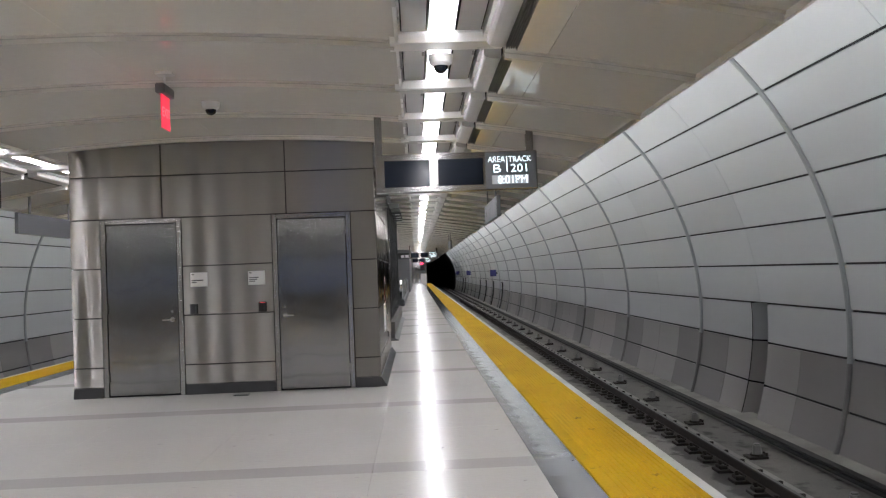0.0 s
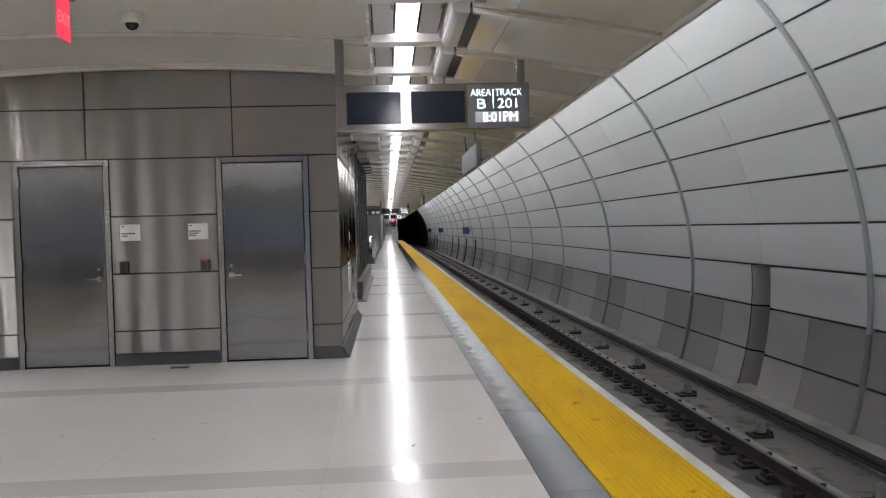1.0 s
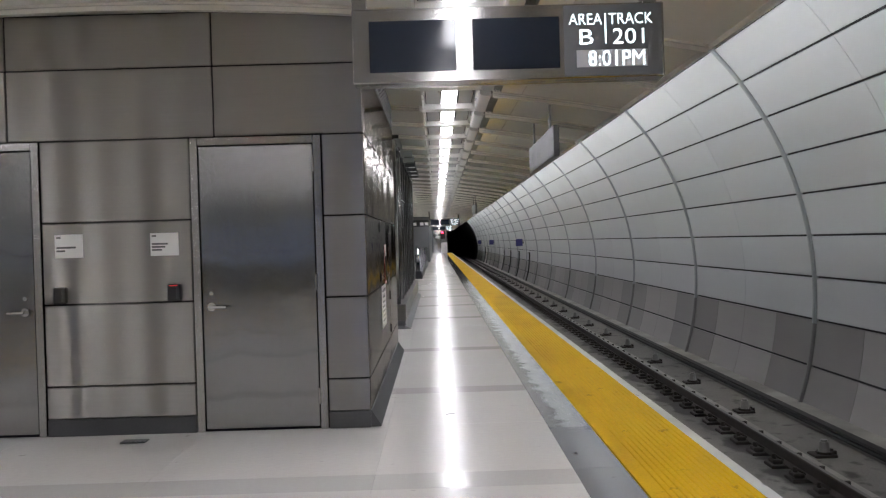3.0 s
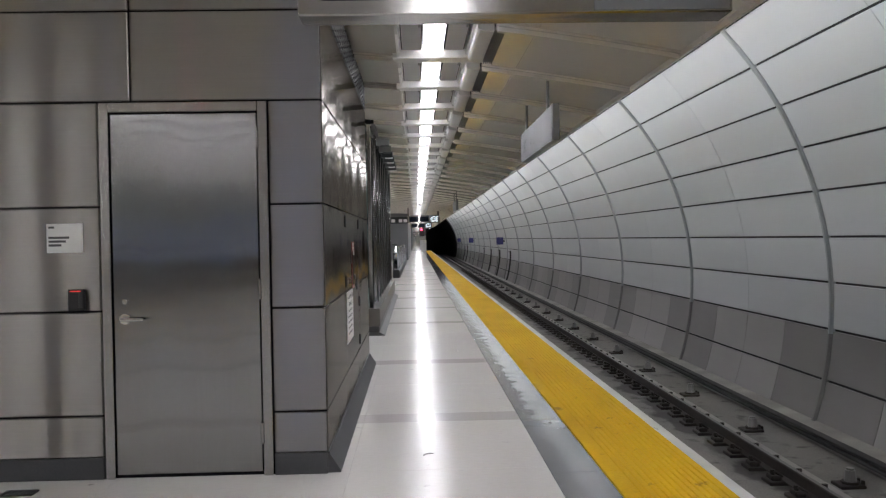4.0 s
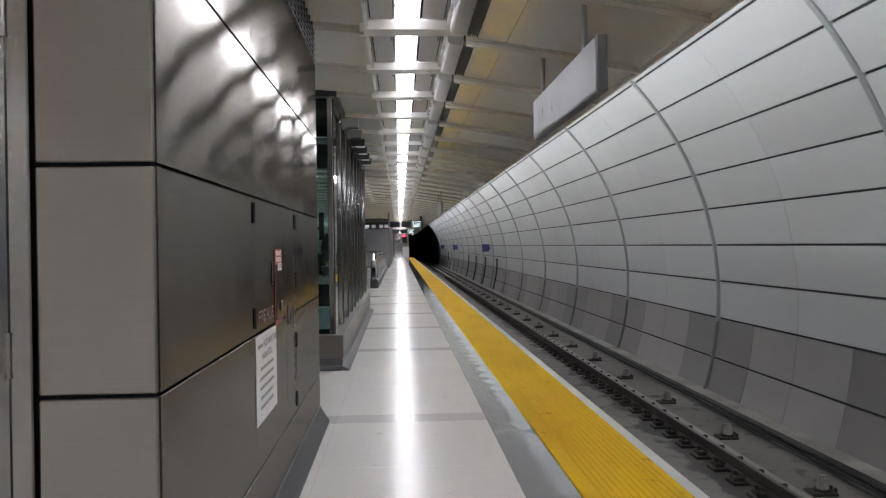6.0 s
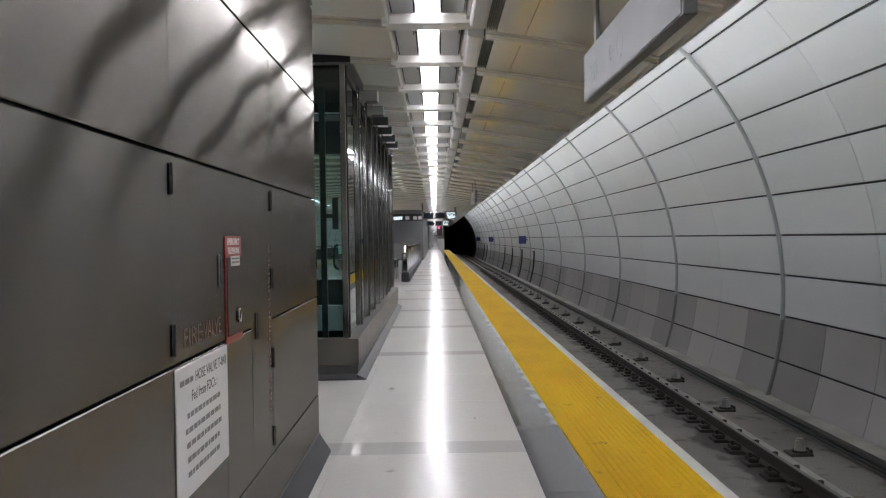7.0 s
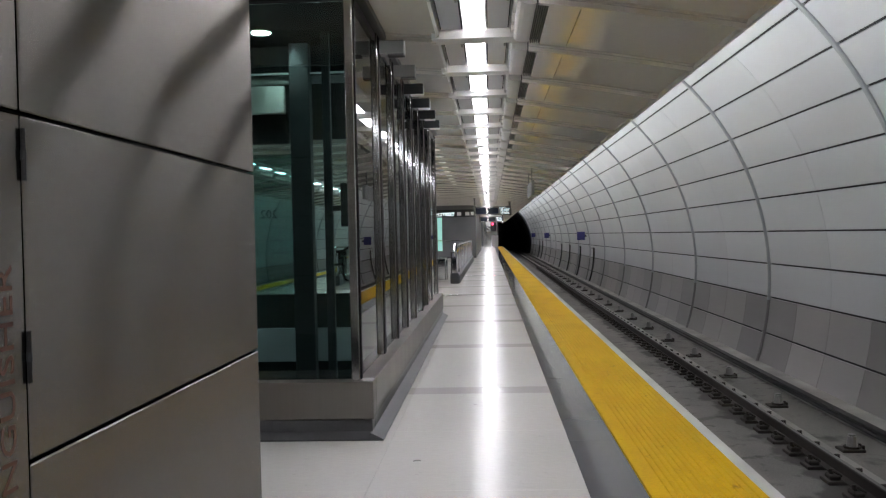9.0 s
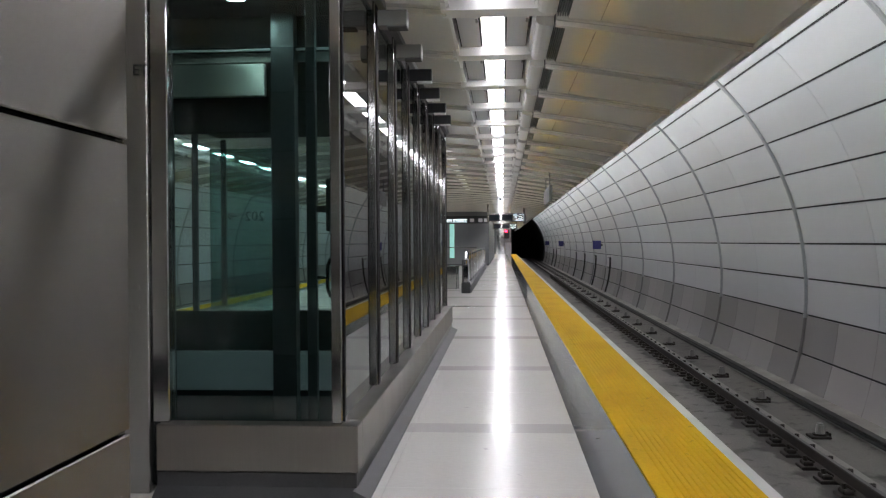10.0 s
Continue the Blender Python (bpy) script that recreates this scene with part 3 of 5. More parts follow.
def panel_mesh(row, length, s, mat, r=R):
    key = (row, round(length, 3), s, r)
    if key not in panel_cache:
        panel_cache[key] = panel_shape(ANG[row], ANG[row + 1], length, s, mat, r).mesh("panel")
    return panel_cache[key]


def bay_panels(y0, s):
    """(row, y, length) of the panels of one bay between two ribs."""
    out = []
    for row in range(len(ANG) - 1):
        cuts = [y0, y0 + RIB / 2, y0 + RIB] if row > 1 else [y0 + RIB * q / 4 for q in range(5)]
        if s > 0 and y0 < NICHE[0] < y0 + RIB and row < 3:
            cuts = ([y0, NICHE[0]] if row > 1 else [y0, y0 + RIB / 4, NICHE[0]]), ([NICHE[1] + 0.028, y0 + RIB] if row > 1 else [NICHE[1] + 0.028, y0 + RIB * 3 / 4, y0 + RIB])
        else:
            cuts = (cuts,)
        for c in cuts:
            out += [(row, a, b - a) for a, b in zip(c, c[1:])]
    return out


# ---- ceiling ----
C0, C1 = 0.005, 0.625            # coffer
F1, V1 = 0.765, 0.85           # fairing and vent
CE = 2.13                      # ceiling edge
BAYS = [BAY0 + BAY * k for k in range(-39, 60)]
sh = Shape()
for s in (1, -1):
    arc_in = [MID + 0.001 + (C0 - MID) * i / 8 for i in range(9)]
    arc_out = [1.075 + (CE - 1.075) * i / 6 for i in range(7)]
    for yb in BAYS:
        a, b = yb + 0.055, yb + BAY - 0.055
        for xs, paint in ((arc_in, CEIL), (arc_out, CEIL), ([V1, 1.07], CEIL)):
            ring = [(mx(x, s), ceil_z(x)) for x in xs] + [(mx(x, s), ceil_z(x) + 0.05) for x in xs[::-1]]
            sh.prism(ring, "y", a, b, paint)
        z = ceil_z(0.34)
        # coffer walls and top
        box_s(sh, s, C0 - 0.012, C0 + 0.012, yb + 0.09, yb + BAY - 0.09, z + 0.01, z + 0.22, CEIL_WHITE)
        box_s(sh, s, C1 - 0.012, C1 + 0.012, yb + 0.09, yb + BAY - 0.09, z + 0.02, z + 0.22, CEIL_WHITE)
        box_s(sh, s, C0, C1, yb + 0.09, yb + BAY - 0.09, z + 0.19, z + 0.22, CEIL_WHITE)
        # grey access panels either side of the lamp, in dark frames
        for x0, x1 in ((C0 + 0.03, 0.215), (0.415, C1 - 0.03)):
            box_s(sh, s, x0, x1, yb + 0.23, yb + BAY - 0.23, z + 0.05, z + 0.08, JOINT)
            box_s(sh, s, x0 + 0.008, x1 - 0.008, yb + 0.242, yb + BAY - 0.242, z + 0.042, z + 0.07, CEIL_GREY, 0.004)
            box_s(sh, s, x1 - 0.03, x1 - 0.012, yb + 0.32, yb + 0.42, z + 0.036, z + 0.05, VENT)
        # fairing with rounded flanks
        xs = [(C1 + 0.012, 0.06), (C1 + 0.012, -0.014), (C1 + 0.03, -0.026), (C1 + 0.06, -0.032), (F1 - 0.03, -0.032), (F1 - 0.008, -0.026), (F1, -0.014), (F1, 0.06)]
        sh.prism([(mx(x, s), ceil_z(x) + d + 0.018) for x, d in xs], "y", yb + 0.16, yb + BAY - 0.16, FAIRING)
        # air slot with slats
        zv = ceil_z(0.81)
        box_s(sh, s, F1, V1, yb + 0.10, yb + BAY - 0.10, zv + 0.03, zv + 0.06, JOINT)
        for q in range(5):
            x = F1 + 0.008 + q * 0.0165
            box_s(sh, s, x, x + 0.006, yb + 0.10, yb + BAY - 0.10, zv - 0.002, zv + 0.03, VENT)
    for yb in BAYS + [BAYS[-1] + BAY]:
        # cross ribs either side of the coffers, and the wider beam between coffers
        for x0, x1 in ((MID + 0.001, C0 - 0.02), (F1 + 0.002, CE - 0.004)):
            xs = [x0 + (x1 - x0) * i / 8 for i in range(9)]
            ring = [(mx(x, s), ceil_z(x) - 0.018) for x in xs] + [(mx(x, s), ceil_z(x) + 0.06) for x in xs[::-1]]
            sh.prism(ring, "y", yb - 0.057, yb + 0.057, CEIL)
            ring = [(mx(x, s), ceil_z(x) - 0.052) for x in xs] + [(mx(x, s), ceil_z(x) - 0.017) for x in xs[::-1]]
            sh.prism(ring, "y", yb - 0.030, yb + 0.030, CEIL)
        z = ceil_z(0.34)
        ring = [(yb - 0.17, z + 0.16), (yb - 0.16, z + 0.05), (yb - 0.11, z - 0.002), (yb + 0.11, z - 0.002), (yb + 0.16, z + 0.05), (yb + 0.17, z + 0.16)]
        a, b = sorted((mx(C0 - 0.05, s), mx(F1, s)))
        sh.prism(ring, "x", a, b, CEIL_WHITE)
    # edge lip along the track
    ring = [(mx(CE - 0.004, s), ceil_z(CE) - 0.042), (mx(CE + 0.02, s), ceil_z(CE) - 0.042), (mx(CE + 0.02, s), ceil_z(CE) + 0.07), (mx(CE - 0.004, s), ceil_z(CE) + 0.07)]
    sh.prism(ring, "y", Y_START, Y_END, CEIL)
tagged(new("ceiling", sh.mesh("ceiling")), "cream metal vaulted ceiling with coffers and ribs", "ceiling", kind="structure")

# ceiling lamps, one to a coffer
zl = ceil_z(0.34) + 0.02
lamp = thing("ceiling_light", "bright white linear lamp set in a ceiling coffer", "ceiling light", "lamps along the platform")
sh = Shape()
sh.cbox(-0.092, 0.092, 0.22, BAY - 0.22, zl + 0.05, zl + 0.17, CEIL_WHITE, 0.004)
for sx in (-1, 1):
    sh.cbox(sx * 0.088 - 0.004, sx * 0.088 + 0.004, 0.22, BAY - 0.22, zl + 0.020, zl + 0.05, CEIL_WHITE, 0.001)
part("housing", sh, lamp)
sh = Shape()
sh.cbox(-0.082, 0.082, 0.225, BAY - 0.225, zl + 0.017, zl + 0.048, LAMP_GLOW, 0.004)
part("diffuser", sh, lamp, "glowing white diffuser")
lamp.location = (0.315, BAYS[0], 0)
for i, yb in enumerate(BAYS):
    for s in (1, -1):
        if i or s < 0:
            copy_thing(lamp, pose(mx(0.315, s), yb, 0))

# hidden cove lamps that wash the tunnel walls
for s in (1, -1):
    cove = thing("cove_light", "linear cove lamp on top of the ceiling edge", "cove light", "cove lamps")
    x0, x1 = sorted((mx(CE - 0.14, s), mx(CE - 0.06, s)))
    zc = ceil_z(CE) + 0.055
    sh = Shape()
    sh.cbox(x0 - 0.02, x1 + 0.02, 0.05, RIB - 0.05, zc, zc + 0.04, CEIL_WHITE, 0.006)
    part("housing", sh, cove)
    sh = Shape()
    sh.cbox(x0, x1, 0.07, RIB - 0.07, zc + 0.04, zc + 0.07, COVE_GLOW, 0.01)
    part("tube", sh, cove, "glowing tube")
    cove.location = (0, RIBS[0], 0)
    for y in RIBS[1:-1]:
        copy_thing(cove, pose(0, y, 0))

# ---- tracks ----
def rail_profile(x, z):
    p = [(-0.07, 0), (0.07, 0), (0.07, 0.012), (0.012, 0.035), (0.012, 0.12), (0.036, 0.13), (0.036, 0.16), (0.028, 0.168), (-0.028, 0.168), (-0.036, 0.16), (-0.036, 0.13), (-0.012, 0.12), (-0.012, 0.035), (-0.07, 0.012)]
    return [(x + a, z + b) for a, b in p]


sh = Shape()
sh.cbox(-0.23, 0.23, -0.13, 0.13, 0, 0.04, RUST, 0.008)
for sx in (-1, 1):
    sh.cbox(sx * 0.135 - 0.06, sx * 0.135 + 0.06, -0.085, 0.085, 0.04, 0.095, RUST, 0.014)
    sh.tube((sx * 0.15, 0, 0.09), (sx * 0.15, 0, 0.15), 0.028, RUST, 6)
    sh.tube((sx * 0.06, -0.045, 0.08), (sx * 0.14, -0.045, 0.13), 0.014, RUST, 6)
    sh.tube((sx * 0.06, 0.045, 0.08), (sx * 0.14, 0.045, 0.13), 0.014, RUST, 6)
    sh.tube((sx * 0.14, -0.05, 0.13), (sx * 0.14, 0.05, 0.13), 0.014, RUST, 6)
chair_mesh = sh.mesh("rail_chair")
sh = Shape()
sh.cbox(-0.16, 0.12, -0.13, 0.13, 0, 0.035, RUST, 0.01)
sh.tube((0, 0, 0.03), (0, 0, 0.06), 0.10, RUST, 10)
sh.tube((0, 0, 0.05), (0, 0, 0.18), 0.068, INSULATOR, 10, 0.055)
sh.tube((0, 0, 0.175), (0, 0, 0.205), 0.038, INSULATOR, 10, 0.045)
for sx in (-1, 1):
    sh.cbox(0.10, 0.13, sx * 0.05 - 0.02, sx * 0.05 + 0.02, 0.02, 0.075, RUST, 0.005)
insul_mesh = sh.mesh("insulator", True)

for s in (1, -1):
    for x in (2.765, 4.20):
        rail = thing("running_rail", "rusty steel running rail on fastener chairs", "rail", "running rails")
        sh = Shape()
        sh.prism(rail_profile(mx(x, s), BED + 0.036), "y", Y_START, 158, RUST)
        xm = mx(x, s)
        sh.box(xm - 0.022, xm + 0.022, Y_START, 158, BED + 0.204, BED + 0.207, RAIL_TOP)
        part("rail", sh, rail)
        n = 140 if s > 0 else 60
        for k in range(n):
            c = part("rail_chair", chair_mesh, rail)
            c.location = (xm, -4 + 0.61 * k if s > 0 else 4 + 0.61 * k, BED)
    third = thing("third_rail", "covered power rail on insulator posts", "third rail")
    x = 4.82
    xm = mx(x, s)
    sh = Shape()
    a, b = sorted((mx(5.21, s), mx(5.285, s)))
    sh.cbox(a, b, Y_START, 158, BED + 0.085, BED + 0.135, BLACK_RAIL, 0.008)
    part("rail", sh, third, "sooty black power rail")
    sh = Shape()
    a, b = sorted((mx(5.20, s), mx(5.316, s)))
    sh.cbox(a, b, Y_START, 158, BED + 0.165, BED + 0.195, BLACK_RAIL, 0.006)
    part("cover_board", sh, third, "black protection board")
    for k in range(50 if s > 0 else 20):
        c = part("insulator", insul_mesh, third, "grey insulator post")
        c.location = (xm, -4.62 + 2.76 * k, BED)

# ---- kiosk clad in brushed steel ----
T = 0.02       # panel thickness
kiosk = thing("equipment_kiosk", "utility room clad in brushed stainless steel panels", "kiosk")
sh = Shape()
sh.box(K_X0 + T, K_X1 - T, K_Y0 + T, K_Y1 - T, 0, 3.12, JOINT)
part("core", sh, kiosk)
Z = [0.125, 0.368, 0.976, 1.582, 2.187, 2.712, 3.115]
G = 0.006


def front_panel(x0, x1, z0, z1):
    sh = Shape()
    sh.cbox(x0 + G, x1 - G, K_Y0, K_Y0 + T, z0 + G, z1 - G, STEEL_FLAT if x1 > -0.5 else STEEL, 0.004)
    return part("steel_panel", sh, kiosk)


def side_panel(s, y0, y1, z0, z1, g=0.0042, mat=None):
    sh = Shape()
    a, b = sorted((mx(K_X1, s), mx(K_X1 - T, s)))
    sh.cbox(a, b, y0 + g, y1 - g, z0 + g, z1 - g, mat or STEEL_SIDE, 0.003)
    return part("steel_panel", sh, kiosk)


D1, D2 = (-3.79, -2.80), (-1.692, -0.715)
for z0, z1 in zip(Z, Z[1:5]):
    front_panel(K_X0, D1[0], z0, z1)
    front_panel(D1[1], D2[0], z0, z1)
    front_panel(D2[1], K_X1, z0, z1)
for z0, z1 in ((Z[4], Z[5]), (Z[5], Z[6])):
    for x0, x1 in ((K_X0, -3.03), (-3.03, -1.505), (-1.505, K_X1)):
        front_panel(x0, x1, z0, z1)
for x0, x1 in ((K_X0, D1[0]), (D1[1], D2[0]), (D2[1], K_X1)):
    part("kick_plate", Shape().cbox(x0 + 0.004, x1 - 0.004, K_Y0 - 0.006, K_Y0 + T, 0, Z[0], KICK, 0.003), kiosk, "dark kick plate")

# the side along the near track
Y = [K_Y0 + T, 11.985, 12.60, 13.035, 13.475, K_Y1]
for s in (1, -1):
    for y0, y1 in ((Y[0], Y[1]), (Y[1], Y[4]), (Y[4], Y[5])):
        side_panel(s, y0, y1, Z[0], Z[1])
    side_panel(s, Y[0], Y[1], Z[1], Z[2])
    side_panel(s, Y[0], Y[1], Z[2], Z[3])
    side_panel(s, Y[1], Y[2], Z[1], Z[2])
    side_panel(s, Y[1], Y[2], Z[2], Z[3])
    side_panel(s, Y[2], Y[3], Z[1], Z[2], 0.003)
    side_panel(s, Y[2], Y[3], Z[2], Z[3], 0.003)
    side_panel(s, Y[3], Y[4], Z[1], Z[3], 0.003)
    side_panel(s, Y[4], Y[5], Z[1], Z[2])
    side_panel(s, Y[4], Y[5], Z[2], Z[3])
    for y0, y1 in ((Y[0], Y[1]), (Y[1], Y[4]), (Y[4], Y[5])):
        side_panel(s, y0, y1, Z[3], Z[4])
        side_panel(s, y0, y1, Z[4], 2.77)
    # end trim and kick plate
    sh = Shape()
    a, b = sorted((mx(K_X1 + 0.03, s), mx(K_X1 - T, s)))
    f0, f1, f2 = mx(K_X1 - T, s), mx(K_X1 + 0.006, s), mx(K_X1 + (0.07 if s > 0 else 0.015), s)
    sh.prism([(f0, 0), (f2, 0), (f2, 0.012), (f1, 0.112), (f1, 0.124), (f0, 0.124)], "y", K_Y0 + 0.02, K_Y1, KICK)
    part("kick_plate", sh, kiosk, "dark kick plate")
    # louvred grille under the ceiling
    sh = Shape()
    box_s(sh, s, K_X1 - T, K_X1 - 0.012, Y[1] + 0.3, K_Y1 - 0.02, 2.78, 3.06, JOINT)
    for k in range(6):
        z = 2.79 + 0.042 * k
        box_s(sh, s, K_X1 - 0.018, K_X1 + 0.004, Y[0], K_Y1 - 0.01, z, z + 0.02, DARK_METAL, 0.003)
    for k in range(24):
        y = Y[0] + 0.1 + 0.18 * k
        box_s(sh, s, K_X1 - 0.014, K_X1 + 0.006, y, y + 0.02, 2.785, 3.05, DARK_METAL)
    part("grille", sh, kiosk, "dark louvred vent grille")
for y0, y1 in ((K_X0 + T, MID), (MID, K_X1 - T)):
    for z0, z1 in zip(Z[1:], Z[2:]):
        sh = Shape()
        sh.cbox(y0 + G, y1 - G, K_Y1 - T, K_Y1, z0 + G, z1 - G, STEEL, 0.004)
        part("steel_panel", sh, kiosk)
# hinges and slotted pulls of the access doors
for y, z in ((11.985, 1.51), (11.985, 1.052), (13.475, 1.51), (13.475, 1.16), (13.475, 0.80), (13.475, 0.445)):
    sh = Shape()
    sh.tube((K_X1 + 0.004, y, z - 0.045), (K_X1 + 0.004, y, z + 0.045), 0.0045, BLACK, 8)
    sh.tube((K_X1 + 0.004, y, z - 0.008), (K_X1 + 0.004, y, z + 0.008), 0.0055, DARK_METAL, 8)
    part("hinge", sh, kiosk)
for y, z in ((12.525, 1.23), (13.125, 0.98)):
    sh = Shape()
    sh.cbox(K_X1 - 0.004, K_X1 + 0.003, y - 0.021, y + 0.021, z - 0.055, z + 0.055, BLACK, 0.002)
    sh.cbox(K_X1, K_X1 + 0.006, y + 0.004, y + 0.017, z - 0.048, z + 0.048, DARK_METAL, 0.002)
    part("recessed_pull", sh, kiosk, "black recessed pull")


def steel_door(x0, x1, hinge_left):
    door = part("door", Shape().cbox(x0 + 0.066, x1 - 0.066, K_Y0 + 0.004, K_Y0 + 0.045, 0.022, 2.118, STEEL_DOOR, 0.004), kiosk, "brushed steel door, shut")
    sh = Shape()
    for a, b in ((x0 + 0.004, x0 + 0.06), (x1 - 0.06, x1 - 0.004)):
        sh.cbox(a, b, K_Y0 - 0.012, K_Y0 + 0.03, 0, 2.183, STEEL_TRIM, 0.004)
    sh.cbox(x0 + 0.06, x1 - 0.06, K_Y0 - 0.0115, K_Y0 + 0.03, 2.125, 2.1825, STEEL_TRIM, 0.004)
    part("door_frame", sh, door, "steel door frame")
    hx = x0 + 0.063 if hinge_left else x1 - 0.063
    for z in (0.25, 1.09, 1.97):
        sh = Shape()
        sh.tube((hx, K_Y0 - 0.012, z - 0.055), (hx, K_Y0 - 0.012, z + 0.055), 0.010, STEEL_TRIM, 8)
        for q in (-0.055, 0.055):
            sh.tube((hx, K_Y0 - 0.012, z + q - 0.004), (hx, K_Y0 - 0.012, z + q + 0.004), 0.012, STEEL_TRIM, 8)
        part("hinge", sh, door)
    lx, d = (x1 - 0.135, -1) if hinge_left else (x0 + 0.135, 1)
    sh = Shape()
    sh.tube((lx, K_Y0 + 0.004, 0.93), (lx, K_Y0 - 0.012, 0.93), 0.032, CHROME, 16)
    sh.tube((lx, K_Y0 - 0.012, 0.93), (lx, K_Y0 - 0.055, 0.93), 0.012, CHROME, 10)
    sh.tube((lx - d * 0.012, K_Y0 - 0.055, 0.93), (lx + d * 0.115, K_Y0 - 0.050, 0.928), 0.011, CHROME, 10, 0.008)
    part("door_handle", sh, door, "chrome lever handle", True)
    part("key_cylinder", Shape().tube((lx, K_Y0 + 0.004, 1.03), (lx, K_Y0 - 0.008, 1.03), 0.016, CHROME, 12), door, "chrome key cylinder", True)
    return door


steel_door(*D1, True)
steel_door(*D2, False)


def paper_sign(x0, x1, z0, z1, rows):
    ob = thing("paper_sign", "white paper notice taped to the steel wall", "notice", "notices on the kiosk", (x0, K_Y0, z0))
    sh = Shape()
    sh.cbox(0, x1 - x0, -0.005, -0.0005, 0, z1 - z0, PAPER, 0.001)
    part("sheet", sh, ob)
    sh = Shape()
    for z, a, b, h in rows:
        sh.box(a, b, -0.0062, -0.0052, z, z + h, INK)
    part("print", sh, ob, "grey printed lines")


paper_sign(-2.702, -2.494, 1.323, 1.497, ((0.145, 0.012, 0.045, 0.012), (0.07, 0.012, 0.155, 0.014), (0.045, 0.012, 0.075, 0.014)))
paper_sign(-1.997, -1.789, 1.320, 1.489, ((0.142, 0.012, 0.045, 0.012), (0.082, 0.012, 0.13, 0.013), (0.060, 0.012, 0.11, 0.013), (0.038, 0.012, 0.085, 0.013)))
for x in (-2.667, -1.827):
    ob = thing("card_reader", "black card reader box on the steel wall", "card reader", "card readers", (x, K_Y0, 1.047))
    part("case", Shape().cbox(-0.05, 0.05, -0.035, -0.0005, -0.062, 0.062, BLACK, 0.008), ob)
    part("reader_face", Shape().cbox(0.018, 0.04, -0.039, -0.035, -0.045, 0.045, DARK_METAL, 0.002), ob)
    if x > -2:
        part("indicator", Shape().cbox(-0.03, 0.03, -0.037, -0.035, 0.048, 0.055, RED_LED, 0.0005), ob, "thin red lit indicator")
sh = Shape()
sh.cbox(-0.09, 0.09, -0.05, 0.05, 0.001, 0.012, DARK_METAL, 0.004)
for k in range(5):
    sh.box(-0.075 + k * 0.034, -0.06 + k * 0.034, -0.04, 0.04, 0.012, 0.014, BLACK)
single("floor_hatch", sh, "small dark metal plate on the terrazzo floor", "floor plate", at=(-2.07, 10.22, 0))

for x, y, turn, size in ((0.19, 10.86, 35, 0.075), (0.24, 6.55, 70, 0.04), (0.62, 15.9, 100, 0.05), (-0.06, 17.2, 20, 0.045)):
    sh = Shape()
    pts = [(size * (k / 4 - 0.5), 0.25 * size * math.sin(k * 0.8), 0.0035 + 0.002 * (k % 2)) for k in range(5)]
    for p, q in zip(pts, pts[1:]):
        sh.tube(p, q, 0.0032, INSULATOR, 6)
    ob = single("litter_scrap", sh, "thin brown scrap lying on the terrazzo floor", "litter", "scraps on the floor", (x, y, 0))
    ob.rotation_euler.z = radians(turn)

# emergency telephone, notice plate and red lettering on the kiosk's side
XS = K_X1
phone = thing("emergency_telephone", "red emergency telephone cabinet with steel door", "telephone", at=(XS, 12.73, 1.155))
part("back_plate", Shape().cbox(0.0005, 0.003, -0.128, 0.128, -0.192, 0.195, RED, 0.001), phone, "red enamel plate")
part("cabinet_door", Shape().cbox(0.003, 0.008, -0.112, 0.126, -0.165, 0.118, STEEL_SIDE, 0.002), phone, "brushed steel cabinet door")
part("sticker", Shape().cbox(0.008, 0.009, -0.068, 0.072, 0.085, 0.122, PAPER, 0.0005), phone, "white sticker")
sh = Shape()
for z in (0.096, 0.109):
    sh.box(0.0091, 0.0096, -0.055, 0.058, z, z + 0.006, INSULATOR)
part("print", sh, phone)
sh = Shape()
for k in range(18):
    a, b = 2 * math.pi * k / 18, 2 * math.pi * (k + 1) / 18
    sh.tube((0.012, 0.045 + 0.02 * math.cos(a), -0.10 + 0.024 * math.sin(a)), (0.012, 0.045 + 0.02 * math.cos(b), -0.10 + 0.024 * math.sin(b)), 0.004, CHROME, 6)
part("ring_latch", sh, phone, "chrome ring latch", True)
letters("lettering", "EMERGENCY", 0.034, pose(0.0035, 0, 0.163, 90, 0, 90), WHITE, phone, 0.0005, "CENTER", "white letters")
letters("lettering", "TELEPHONE", 0.034, pose(0.0035, 0, 0.130, 90, 0, 90), WHITE, phone, 0.0005, "CENTER", "white letters")

plate = thing("notice_plate", "white notice plate with grey lettering on the steel wall", "notice", at=(XS, 12.293, 0.77))
part("plate", Shape().cbox(0.0005, 0.006, -0.303, 0.303, -0.198, 0.197, WHITE, 0.003), plate)
for z, a, b in ((0.138, -0.27, -0.13), (0.034, -0.20, 0.20), (-0.010, -0.22, 0.19), (-0.053, -0.21, 0.20), (-0.097, -0.20, 0.17), (-0.140, -0.20, 0.18)):
    y = a
    while y < b - 0.015:
        w = random.uniform(0.018, 0.05)
        part("print", Shape().box(0.006, 0.0064, y, min(b, y + w), z + 0.002, z + 0.018, NOTE_INK), plate, "grey bar of small print")
        y += w + 0.009
letters("lettering", "HOSE VALVE T-048", 0.046, pose(0.0062, -0.11, 0.135, 90, 0, 90), INK, plate, 0.0004, "LEFT", "", 0.385)
letters("lettering", "Fed from FDC's :", 0.046, pose(0.0062, 0.0, 0.082, 90, 0, 90), INK, plate, 0.0004, "CENTER", "", 0.30)
